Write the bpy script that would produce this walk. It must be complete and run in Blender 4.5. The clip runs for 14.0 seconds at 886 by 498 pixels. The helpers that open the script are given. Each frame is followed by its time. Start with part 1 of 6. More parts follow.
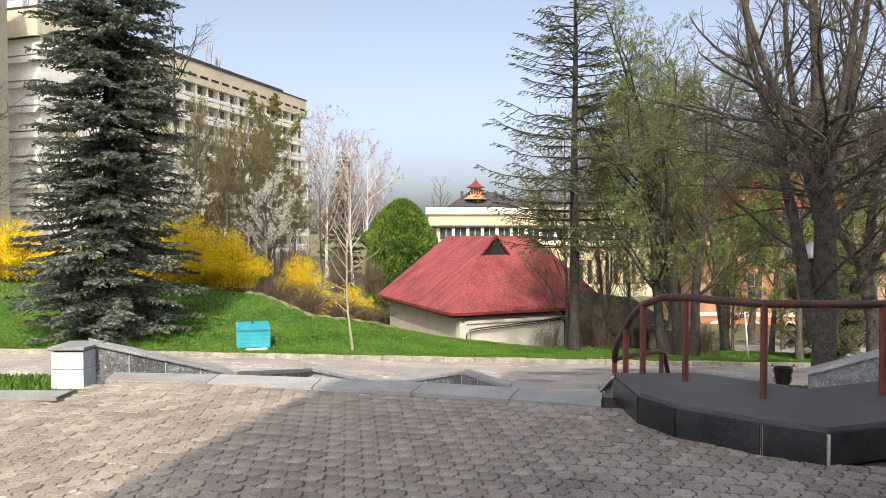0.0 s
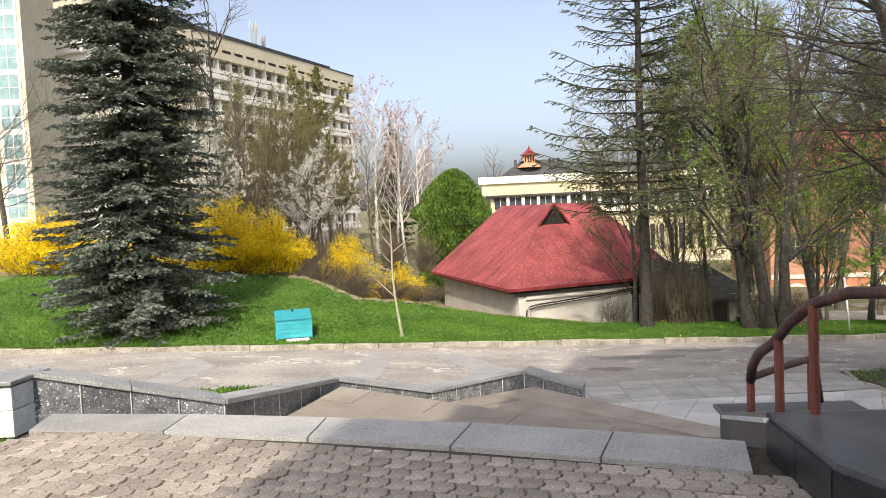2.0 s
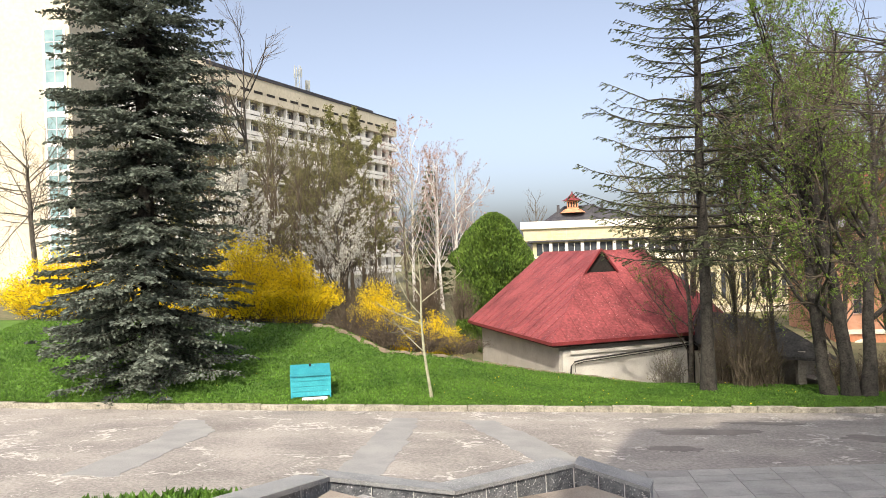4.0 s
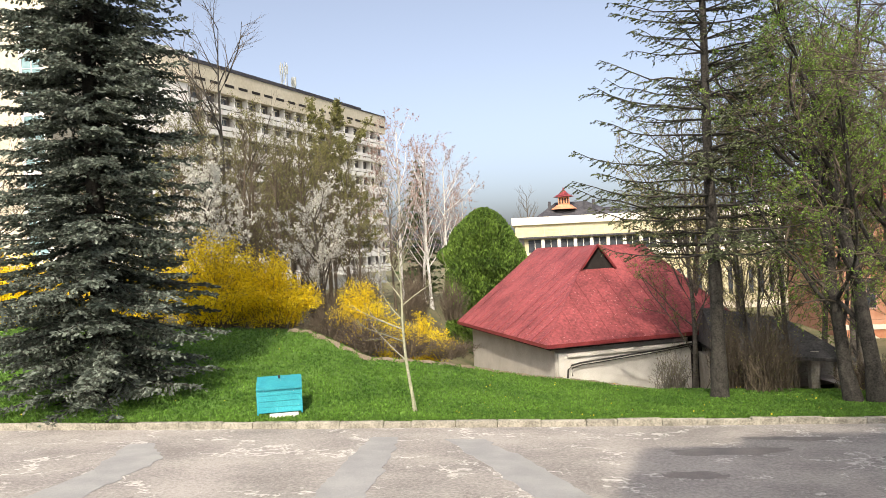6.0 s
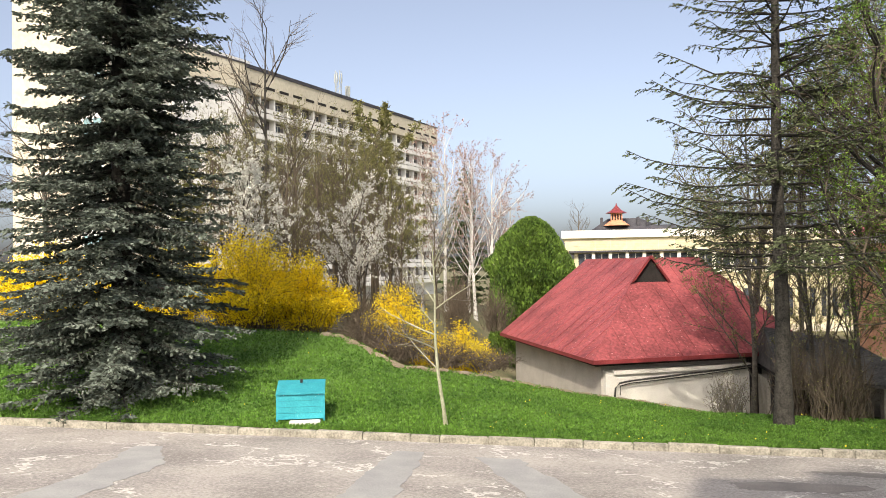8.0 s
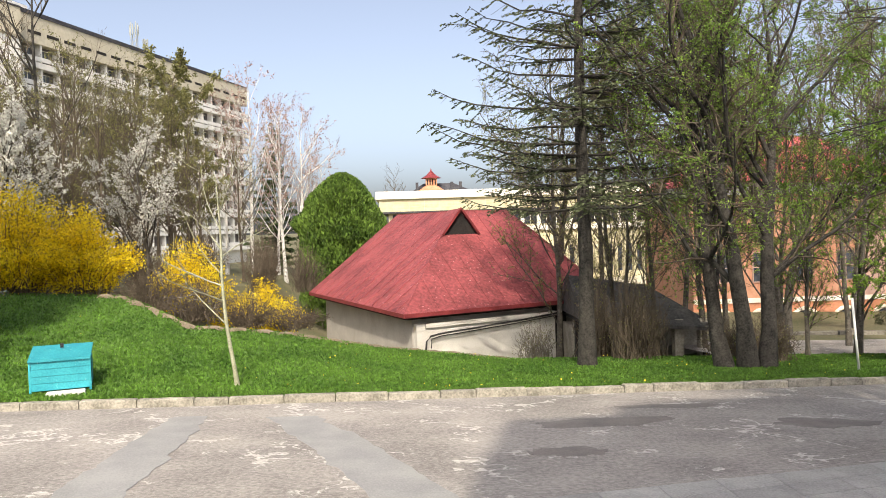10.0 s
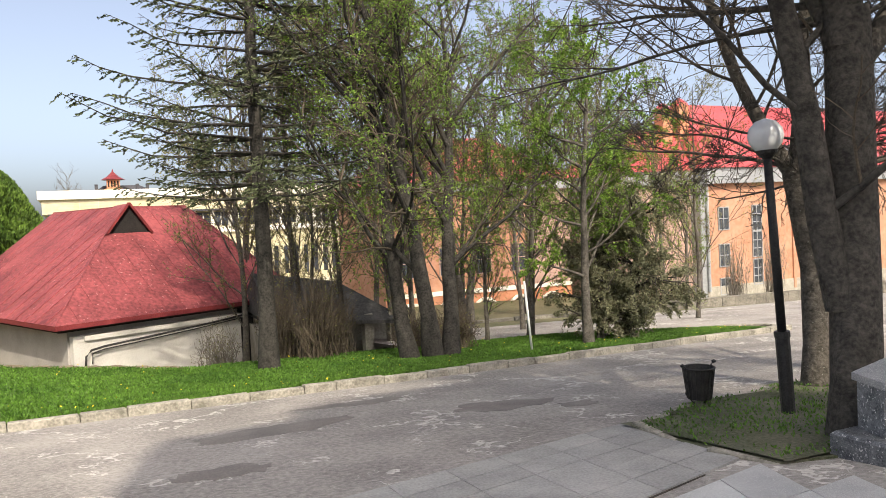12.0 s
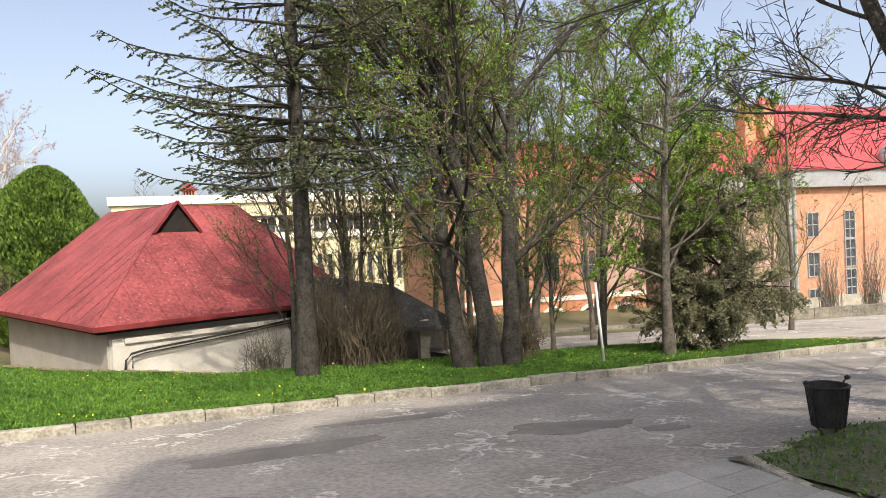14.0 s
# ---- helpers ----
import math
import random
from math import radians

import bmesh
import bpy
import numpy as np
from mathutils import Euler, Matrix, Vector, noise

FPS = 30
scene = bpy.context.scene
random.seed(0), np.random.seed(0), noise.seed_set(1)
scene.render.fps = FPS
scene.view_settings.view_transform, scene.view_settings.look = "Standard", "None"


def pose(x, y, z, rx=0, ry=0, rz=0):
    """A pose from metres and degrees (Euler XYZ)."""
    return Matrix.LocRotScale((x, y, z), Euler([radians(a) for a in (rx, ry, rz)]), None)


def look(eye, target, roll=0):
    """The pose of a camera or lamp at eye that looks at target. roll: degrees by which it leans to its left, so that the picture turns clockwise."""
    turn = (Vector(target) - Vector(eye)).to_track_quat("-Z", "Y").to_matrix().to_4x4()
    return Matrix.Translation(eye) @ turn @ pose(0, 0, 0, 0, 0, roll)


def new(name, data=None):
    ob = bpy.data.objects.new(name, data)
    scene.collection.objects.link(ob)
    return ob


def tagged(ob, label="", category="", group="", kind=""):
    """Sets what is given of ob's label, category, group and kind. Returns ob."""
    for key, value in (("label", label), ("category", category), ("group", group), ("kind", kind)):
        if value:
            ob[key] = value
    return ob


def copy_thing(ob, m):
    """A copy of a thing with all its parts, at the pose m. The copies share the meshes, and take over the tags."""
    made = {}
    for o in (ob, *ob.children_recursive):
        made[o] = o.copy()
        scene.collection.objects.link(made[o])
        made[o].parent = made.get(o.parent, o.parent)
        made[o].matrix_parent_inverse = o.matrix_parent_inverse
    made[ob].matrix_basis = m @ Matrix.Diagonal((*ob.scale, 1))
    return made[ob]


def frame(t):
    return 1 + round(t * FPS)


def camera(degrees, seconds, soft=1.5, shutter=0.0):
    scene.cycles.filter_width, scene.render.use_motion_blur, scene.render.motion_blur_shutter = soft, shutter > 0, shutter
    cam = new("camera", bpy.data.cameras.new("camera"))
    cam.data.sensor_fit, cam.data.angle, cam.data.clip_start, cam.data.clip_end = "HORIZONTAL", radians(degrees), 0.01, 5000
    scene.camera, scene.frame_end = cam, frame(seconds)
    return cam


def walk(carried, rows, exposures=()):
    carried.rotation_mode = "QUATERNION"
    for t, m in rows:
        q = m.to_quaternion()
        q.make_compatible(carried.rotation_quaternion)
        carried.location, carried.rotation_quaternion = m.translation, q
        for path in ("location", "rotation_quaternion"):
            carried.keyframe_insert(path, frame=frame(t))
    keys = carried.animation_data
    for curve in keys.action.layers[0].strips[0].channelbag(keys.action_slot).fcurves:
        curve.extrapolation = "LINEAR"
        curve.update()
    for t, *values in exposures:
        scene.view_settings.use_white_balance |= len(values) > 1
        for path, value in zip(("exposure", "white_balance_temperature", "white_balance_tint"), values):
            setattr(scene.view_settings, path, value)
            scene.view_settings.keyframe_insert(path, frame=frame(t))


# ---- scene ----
cam = camera(59.7, 14.0, soft=0.7)
PATH = [
    (0, (0.127, -0.503, 1.549), (0.115, 1.496, 1.506), 0.0),
    (0.5, (0.054, 0.111, 1.547), (0.02, 2.11, 1.522), 0.5),
    (1, (0.128, 0.748, 1.549), (0.091, 2.747, 1.51), -0.0),
    (1.5, (0.215, 1.233, 1.598), (0.079, 3.227, 1.525), -0.8),
    (2, (0.176, 2.039, 1.55), (0.017, 4.03, 1.437), -2.7),
    (2.5, (0.187, 2.581, 1.545), (0.027, 4.572, 1.434), -2.9),
    (3, (0.164, 3.194, 1.557), (-0.012, 5.185, 1.496), -2.3),
    (3.2, (0.178, 3.455, 1.58), (-0.082, 5.438, 1.579), -2.4),
    (5.3, (0.066, 5.95, 1.504), (-0.186, 7.935, 1.512), -1.6),
    (5.5, (0.082, 6.156, 1.511), (-0.167, 8.141, 1.509), -2.2),
    (6, (0.062, 6.63, 1.508), (-0.178, 8.616, 1.509), -2.7),
    (6.5, (0.11, 7.089, 1.533), (-0.105, 9.078, 1.509), -2.8),
    (7, (0.131, 7.461, 1.542), (-0.085, 9.449, 1.49), -2.2),
    (7.2, (0.108, 7.54, 1.467), (-0.142, 9.524, 1.432), -1.6),
    (9.3, (0.256, 9.108, 0.963), (-0.179, 11.058, 1.056), -1.5),
    (9.5, (0.277, 9.21, 0.886), (-0.027, 11.185, 0.968), -0.5),
    (10, (0.405, 9.52, 0.659), (0.503, 11.517, 0.603), -1.8),
    (10.5, (0.65, 9.849, 0.571), (1.075, 11.803, 0.531), -0.2),
    (11, (0.782, 10.262, 0.585), (1.551, 12.108, 0.526), -2.6),
    (11.5, (1.018, 10.561, 0.428), (1.854, 12.377, 0.358), -2.4),
    (12, (1.241, 10.911, 0.294), (2.078, 12.725, 0.218), -2.7),
    (12.5, (1.476, 11.211, 0.149), (2.318, 13.022, 0.049), -2.4),
    (13, (1.796, 11.815, 0.03), (2.678, 13.61, -0.014), -2.0),
    (13.5, (2.135, 12.324, 0.044), (2.856, 14.189, 0.024), -3.0),
    (14, (2.265, 12.706, -0.123), (2.94, 14.588, -0.161), -2.5),
]
walk(cam, [(t, look(eye, target, roll)) for t, eye, target, roll in PATH], [(0.0, 1.22, 7200, 9), (14.0, 1.22, 7200, 9)])

# ---- light ----
SUN_EL = radians(43)
SUN_WAY = Vector((0.06 * math.cos(SUN_EL), 0.998 * math.cos(SUN_EL), -math.sin(SUN_EL)))
world = bpy.data.worlds.new("world")
scene.world = world
world.use_nodes = True
sky = world.node_tree.nodes.new("ShaderNodeTexSky")
sky.sky_type, sky.sun_disc = "NISHITA", False
sky.sun_elevation, sky.sun_rotation = SUN_EL, radians(183.4)
sky.air_density, sky.dust_density, sky.ozone_density = 0.6, 4.2, 3.0
haze = world.node_tree.nodes.new("ShaderNodeHueSaturation")
haze.inputs["Saturation"].default_value = 0.74
haze.inputs["Hue"].default_value = 0.5
world.node_tree.links.new(sky.outputs[0], haze.inputs["Color"])
world.node_tree.links.new(haze.outputs[0], world.node_tree.nodes["Background"].inputs[0])
world.node_tree.nodes["Background"].inputs[1].default_value = 0.135
sun = new("sun", bpy.data.lights.new("sun", "SUN"))
sun.data.energy, sun.data.angle, sun.data.color = 1.85, radians(0.6), (1.0, 0.94, 0.84)
sun.matrix_world = look((0, 0, 40), Vector((0, 0, 40)) + SUN_WAY)


# ---- materials ----
def material(name, a, b, scale=3.0, rough=0.8, bump=0.3, grain=40.0, metal=0.0, random_value=0.0, island=0.0, wave=None, cracks=None, spec=0.4, spread=0.25, speck=None, through_light=0.0):
    """Two colours mixed by coarse and fine noise, with fine relief."""
    m = bpy.data.materials.new(name)
    m.use_nodes = True
    nt = m.node_tree
    n, l = nt.nodes, nt.links
    p = n["Principled BSDF"]
    co = n.new("ShaderNodeTexCoord")
    def noise_node(s, d=4):
        t = n.new("ShaderNodeTexNoise")
        t.inputs["Scale"].default_value, t.inputs["Detail"].default_value = s, d
        l.new(co.outputs["Object"], t.inputs["Vector"])
        return t
    coarse, fine = noise_node(scale, 5), noise_node(grain, 3)
    add = n.new("ShaderNodeMath"); add.operation = "ADD"
    l.new(coarse.outputs[0], add.inputs[0]); l.new(fine.outputs[0], add.inputs[1])
    ramp = n.new("ShaderNodeMapRange")
    ramp.inputs[1].default_value, ramp.inputs[2].default_value = 1.0 - spread, 1.0 + spread
    l.new(add.outputs[0], ramp.inputs[0])
    mix = n.new("ShaderNodeMix"); mix.data_type = "RGBA"
    mix.inputs[6].default_value, mix.inputs[7].default_value = (*a, 1), (*b, 1)
    l.new(ramp.outputs[0], mix.inputs[0])
    out = mix.outputs[2]
    if speck:
        v = noise_node(speck[0], 1)
        r = n.new("ShaderNodeMapRange"); r.inputs[1].default_value, r.inputs[2].default_value = speck[2], speck[2] + 0.06
        l.new(v.outputs[0], r.inputs[0])
        mx = n.new("ShaderNodeMix"); mx.data_type = "RGBA"; mx.inputs[7].default_value = (*speck[1], 1)
        l.new(r.outputs[0], mx.inputs[0]); l.new(out, mx.inputs[6]); out = mx.outputs[2]
    if cracks:
        v = n.new("ShaderNodeTexVoronoi"); v.feature = "DISTANCE_TO_EDGE"; v.inputs["Scale"].default_value = cracks[0]
        warp = noise_node(cracks[0] * 3, 4)
        vm = n.new("ShaderNodeMix"); vm.data_type = "VECTOR"; vm.inputs[0].default_value = 0.55
        l.new(co.outputs["Object"], vm.inputs[4]); l.new(warp.outputs[1], vm.inputs[5]); l.new(vm.outputs[1], v.inputs["Vector"])
        gate = noise_node(cracks[0] * 0.7, 2)
        w = n.new("ShaderNodeMapRange"); w.inputs[1].default_value, w.inputs[2].default_value, w.inputs[3].default_value, w.inputs[4].default_value = 0.46, 0.6, 0.0, cracks[2]
        l.new(gate.outputs[0], w.inputs[0])
        lt = n.new("ShaderNodeMath"); lt.operation = "LESS_THAN"
        l.new(v.outputs["Distance"], lt.inputs[0]); l.new(w.outputs[0], lt.inputs[1])
        fac = n.new("ShaderNodeMath"); fac.operation = "MULTIPLY"; l.new(lt.outputs[0], fac.inputs[0]); l.new(fine.outputs[0], fac.inputs[1])
        mx = n.new("ShaderNodeMix"); mx.data_type = "RGBA"; mx.inputs[7].default_value = (*cracks[1], 1)
        l.new(fac.outputs[0], mx.inputs[0]); l.new(out, mx.inputs[6]); out = mx.outputs[2]
    if random_value or island:
        src = n.new("ShaderNodeObjectInfo").outputs["Random"] if random_value else n.new("ShaderNodeNewGeometry").outputs["Random Per Island"]
        amount = random_value or island
        r = n.new("ShaderNodeMapRange"); r.inputs[3].default_value, r.inputs[4].default_value = 1 - amount, 1 + amount
        l.new(src, r.inputs[0])
        hsv = n.new("ShaderNodeHueSaturation"); l.new(out, hsv.inputs["Color"]); l.new(r.outputs[0], hsv.inputs["Value"]); out = hsv.outputs[0]
    l.new(out, p.inputs["Base Color"])
    p.inputs["Roughness"].default_value, p.inputs["Metallic"].default_value = rough, metal
    p.inputs["Specular IOR Level"].default_value = spec
    if bump:
        bn = n.new("ShaderNodeBump"); bn.inputs["Strength"].default_value, bn.inputs["Distance"].default_value = bump, 0.02
        l.new(add.outputs[0], bn.inputs["Height"]); l.new(bn.outputs[0], p.inputs["Normal"])
    if through_light:
        tr = n.new("ShaderNodeBsdfTranslucent"); l.new(out, tr.inputs[0])
        ms = n.new("ShaderNodeMixShader"); ms.inputs[0].default_value = through_light
        l.new(p.outputs[0], ms.inputs[1]); l.new(tr.outputs[0], ms.inputs[2]); l.new(ms.outputs[0], n["Material Output"].inputs[0])
    return m


ASPHALT = material("worn_asphalt", (0.208, 0.19, 0.177), (0.405, 0.372, 0.342), 0.6, 0.9, 0.9, 18, spread=0.22, cracks=(1.2, (0.78, 0.75, 0.7), 0.028), speck=(90, (0.5, 0.48, 0.45), 0.64))
PATCH = material("concrete_patch", (0.26, 0.26, 0.26), (0.36, 0.355, 0.345), 1.5, 0.85, 0.3, 40)
OLD_ASPHALT = material("dark_asphalt_patch", (0.17, 0.155, 0.145), (0.27, 0.245, 0.225), 2, 0.9, 0.4, 40)
KERB = material("kerb_concrete", (0.17, 0.16, 0.13), (0.4, 0.37, 0.31), 4, 0.9, 0.9, 25, random_value=0.14)
PAVER = material("paving_block", (0.18, 0.155, 0.135), (0.45, 0.395, 0.34), 2.2, 0.85, 0.6, 60, random_value=0.2, spread=0.3, speck=(14, (0.6, 0.58, 0.55), 0.68))
PAVER_FAR = material("paving_block_joined", (0.18, 0.155, 0.135), (0.45, 0.395, 0.34), 0.9, 0.85, 0.6, 60, island=0.2, spread=0.3, speck=(5, (0.6, 0.58, 0.55), 0.7))
JOINT = material("joint_soil", (0.035, 0.03, 0.025), (0.09, 0.078, 0.06), 6, 1.0, 0.5, 50)
SLAB = material("granite_slab", (0.36, 0.365, 0.37), (0.54, 0.54, 0.53), 2, 0.7, 0.25, 70, random_value=0.12, speck=(120, (0.62, 0.62, 0.62), 0.6))
BORDER = material("grey_border_slab", (0.25, 0.25, 0.25), (0.39, 0.385, 0.375), 2, 0.75, 0.3, 60, random_value=0.14, speck=(120, (0.52, 0.52, 0.52), 0.62))
GRANITE = material("grey_granite_cladding", (0.045, 0.05, 0.06), (0.24, 0.25, 0.26), 9, 0.4, 0.15, 60, random_value=0.25, spread=0.3, speck=(45, (0.6, 0.6, 0.6), 0.64))
COPING = material("granite_coping", (0.2, 0.21, 0.215), (0.36, 0.36, 0.36), 3, 0.55, 0.2, 60, random_value=0.15, speck=(90, (0.5, 0.5, 0.5), 0.6))
MORTAR = material("pale_mortar", (0.5, 0.5, 0.49), (0.72, 0.71, 0.69), 6, 0.95, 0.6, 40)
WHITE_STONE = material("pale_marble_block", (0.55, 0.56, 0.56), (0.74, 0.74, 0.73), 4, 0.7, 0.3, 30, random_value=0.08)
BROWN_SLAB = material("brown_paving_slab", (0.2, 0.172, 0.148), (0.34, 0.295, 0.255), 2, 0.85, 0.4, 50, random_value=0.18)
GREY_SLAB = material("grey_concrete_slab", (0.28, 0.275, 0.265), (0.44, 0.43, 0.41), 2, 0.85, 0.4, 40, random_value=0.14)
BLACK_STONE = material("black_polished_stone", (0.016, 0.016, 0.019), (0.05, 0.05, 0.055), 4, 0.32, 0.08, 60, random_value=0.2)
# the same black stone for tops, coloured lighter for the sky's reflection
BLACK_TOP_SHEEN = material("black_stone_top_sheen", (0.07, 0.07, 0.078), (0.14, 0.138, 0.145), 3, 0.28, 0.15, 60, spec=0.6)
RAIL = material("red_brown_rail_paint", (0.13, 0.035, 0.025), (0.22, 0.07, 0.05), 6, 0.5, 0.3, 60)
RAIL_WORN = material("worn_dark_handrail", (0.045, 0.022, 0.018), (0.13, 0.06, 0.045), 9, 0.45, 0.4, 60)
LAWN = material("lawn_soil", (0.055, 0.12, 0.02), (0.1, 0.2, 0.035), 1.2, 1.0, 0.8, 30)
GRASS = material("grass_blade", (0.045, 0.115, 0.012), (0.13, 0.26, 0.035), 0.5, 0.6, 0, 6, island=0.4, through_light=0.25)
DANDELION = material("dandelion_yellow", (0.75, 0.55, 0.03), (0.8, 0.62, 0.05), 5, 0.7, 0)
EARTH = material("bare_earth", (0.16, 0.12, 0.08), (0.27, 0.22, 0.16), 2, 1.0, 0.8, 20)
GROUND = material("rough_ground", (0.09, 0.1, 0.04), (0.2, 0.17, 0.1), 0.4, 1.0, 0.6, 8)
PLASTER = material("grey_hut_plaster", (0.33, 0.31, 0.28), (0.45, 0.42, 0.39), 1.5, 0.9, 0.3, 30)
PANEL = material("pale_hut_panel", (0.5, 0.48, 0.44), (0.68, 0.66, 0.62), 1.2, 0.9, 0.3, 30)
ROOF_RED = material("worn_red_sheet_roof", (0.14, 0.03, 0.034), (0.36, 0.085, 0.09), 0.7, 0.6, 0.3, 9, spread=0.24, speck=(10, (0.45, 0.22, 0.21), 0.7))
ROOF_EDGE = material("red_roof_edge", (0.14, 0.022, 0.025), (0.25, 0.045, 0.048), 2, 0.5, 0.1, 30)
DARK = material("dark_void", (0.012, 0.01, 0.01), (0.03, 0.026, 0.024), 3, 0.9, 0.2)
CABLE = material("black_cable", (0.02, 0.02, 0.022), (0.05, 0.048, 0.045), 10, 0.6, 0.2)
TEAL = material("turquoise_box_paint", (0.012, 0.25, 0.31), (0.035, 0.36, 0.42), 3, 0.55, 0.4, 30, random_value=0.12, speck=(25, (0.4, 0.55, 0.56), 0.72))
BARK = material("grey_bark", (0.05, 0.044, 0.037), (0.15, 0.133, 0.112), 5, 0.95, 1.0, 22, speck=(34, (0.28, 0.28, 0.25), 0.7))
BARK_DARK = material("dark_bark", (0.016, 0.0145, 0.0125), (0.062, 0.056, 0.048), 5, 0.95, 1.0, 22)
BARK_MID = material("brown_grey_bark", (0.03, 0.027, 0.023), (0.1, 0.09, 0.076), 5, 0.95, 1.0, 22)
TWIG = material("brown_twig", (0.06, 0.047, 0.034), (0.145, 0.115, 0.082), 2, 0.9, 0.2)
TWIG_GREY = material("grey_twig", (0.13, 0.115, 0.095), (0.25, 0.225, 0.19), 2, 0.9, 0.2)
TWIG_DARK = material("dark_twig", (0.035, 0.03, 0.026), (0.085, 0.073, 0.06), 2, 0.9, 0.2)
BIRCH = material("birch_bark", (0.5, 0.48, 0.45), (0.72, 0.7, 0.67), 3, 0.85, 0.3, 12, speck=(8, (0.06, 0.055, 0.05), 0.68))
SAPLING = material("limed_sapling_bark", (0.26, 0.26, 0.17), (0.42, 0.42, 0.3), 4, 0.9, 0.4)
BLUE_NEEDLE = material("blue_spruce_needles", (0.045, 0.062, 0.045), (0.17, 0.2, 0.165), 0.7, 0.75, 0, 6, island=0.45, through_light=0.1)
FAR_WALL = material("weathered_low_wall", (0.11, 0.1, 0.085), (0.24, 0.22, 0.185), 1.5, 0.95, 0.8, 12, random_value=0.15)
GREEN_NEEDLE = material("green_spruce_needles", (0.03, 0.055, 0.016), (0.085, 0.13, 0.035), 0.7, 0.75, 0, 6, island=0.4, through_light=0.15)
BARE_NEEDLE = material("sparse_brown_green_needles", (0.045, 0.06, 0.025), (0.105, 0.125, 0.06), 0.7, 0.8, 0, 6, island=0.4)
THUJA = material("arborvitae_scale", (0.04, 0.085, 0.012), (0.14, 0.23, 0.035), 0.9, 0.7, 0, 6, island=0.5, through_light=0.15)
LEAF = material("young_green_leaf", (0.085, 0.17, 0.02), (0.235, 0.37, 0.055), 0.5, 0.55, 0, 6, island=0.4, through_light=0.38)
LEAF_DULL = material("olive_bud", (0.13, 0.13, 0.045), (0.27, 0.265, 0.095), 0.5, 0.7, 0, 6, island=0.35, through_light=0.3)
LEAF_GREY = material("grey_green_leaf", (0.15, 0.155, 0.085), (0.3, 0.3, 0.19), 0.5, 0.7, 0, 6, island=0.35, through_light=0.45)
FORSYTHIA = material("forsythia_blossom", (0.78, 0.57, 0.012), (0.92, 0.76, 0.04), 0.8, 0.6, 0, 6, island=0.3, through_light=0.4)
WHITE_BLOSSOM = material("white_blossom", (0.5, 0.5, 0.45), (0.75, 0.75, 0.7), 0.8, 0.7, 0, 6, island=0.2, through_light=0.3)
RED_BUD = material("reddish_bud", (0.33, 0.19, 0.15), (0.45, 0.29, 0.24), 0.8, 0.8, 0, 6, island=0.25, through_light=0.3)
TAN_WALL = material("tan_concrete", (0.5, 0.45, 0.35), (0.62, 0.57, 0.46), 0.15, 0.9, 0.1, 2)
PALE_WALL = material("pale_concrete", (0.64, 0.63, 0.6), (0.78, 0.77, 0.75), 0.15, 0.9, 0.1, 2)
YELLOW_WALL = material("cream_wall", (0.5, 0.45, 0.28), (0.64, 0.58, 0.4), 0.2, 0.9, 0.1, 2)
CREAM_TRIM = material("cream_trim", (0.72, 0.68, 0.56), (0.82, 0.78, 0.68), 0.3, 0.85, 0.1, 3)
ORANGE_WALL = material("orange_plaster", (0.4, 0.19, 0.115), (0.5, 0.275, 0.185), 0.3, 0.9, 0.1, 3)
PINK_WALL = material("faded_pink_plaster", (0.4, 0.26, 0.21), (0.5, 0.34, 0.28), 0.3, 0.9, 0.1, 3)
BRICK_WALL = material("orange_brick_wall", (0.5, 0.2, 0.11), (0.62, 0.29, 0.17), 0.5, 0.9, 0.1, 5)
RED_ROOF = material("bright_red_sheet_roof", (0.36, 0.045, 0.05), (0.48, 0.09, 0.095), 0.3, 0.5, 0.1, 3)
DARK_ROOF = material("dark_roof", (0.03, 0.03, 0.04), (0.075, 0.073, 0.08), 0.5, 0.8, 0.1, 4)
SLATE = material("grey_shed_roof", (0.04, 0.039, 0.037), (0.11, 0.105, 0.1), 2, 0.9, 0.6, 12)
GLASS = material("dark_window_glass", (0.03, 0.035, 0.045), (0.075, 0.085, 0.1), 0.5, 0.12, 0, 3, spec=0.6)
TEAL_GLASS = material("teal_stair_glass", (0.12, 0.24, 0.26), (0.25, 0.38, 0.4), 0.2, 0.15, 0, 1, spec=0.6)
METAL_GREY = material("galvanised_sheet", (0.27, 0.28, 0.29), (0.4, 0.41, 0.42), 1, 0.5, 0.1, 10, metal=0.3)
MAST = material("mast_metal", (0.2, 0.22, 0.21), (0.38, 0.4, 0.38), 1, 0.6, 0.1)
BLACK_METAL = material("black_painted_metal", (0.012, 0.012, 0.013), (0.04, 0.038, 0.037), 8, 0.5, 0.3, 50)
LAMP_GLASS = material("opal_lamp_globe", (0.72, 0.73, 0.75), (0.8, 0.81, 0.82), 3, 0.25, 0.0, 10)
POLE_WHITE = material("white_painted_pole", (0.6, 0.62, 0.6), (0.74, 0.75, 0.72), 3, 0.6, 0.2)
STONE_WALL = material("rubble_wall", (0.25, 0.23, 0.19), (0.42, 0.39, 0.33), 2, 0.95, 0.8, 12)


# ---- mesh helpers ----
ROOT = {}


def thing(name, loc, label, category, group="", kind=""):
    e = new(name)
    e.empty_display_size = 0.2
    e.location = loc
    ROOT[e.name] = Vector(loc)
    return tagged(e, label, category, group, kind)


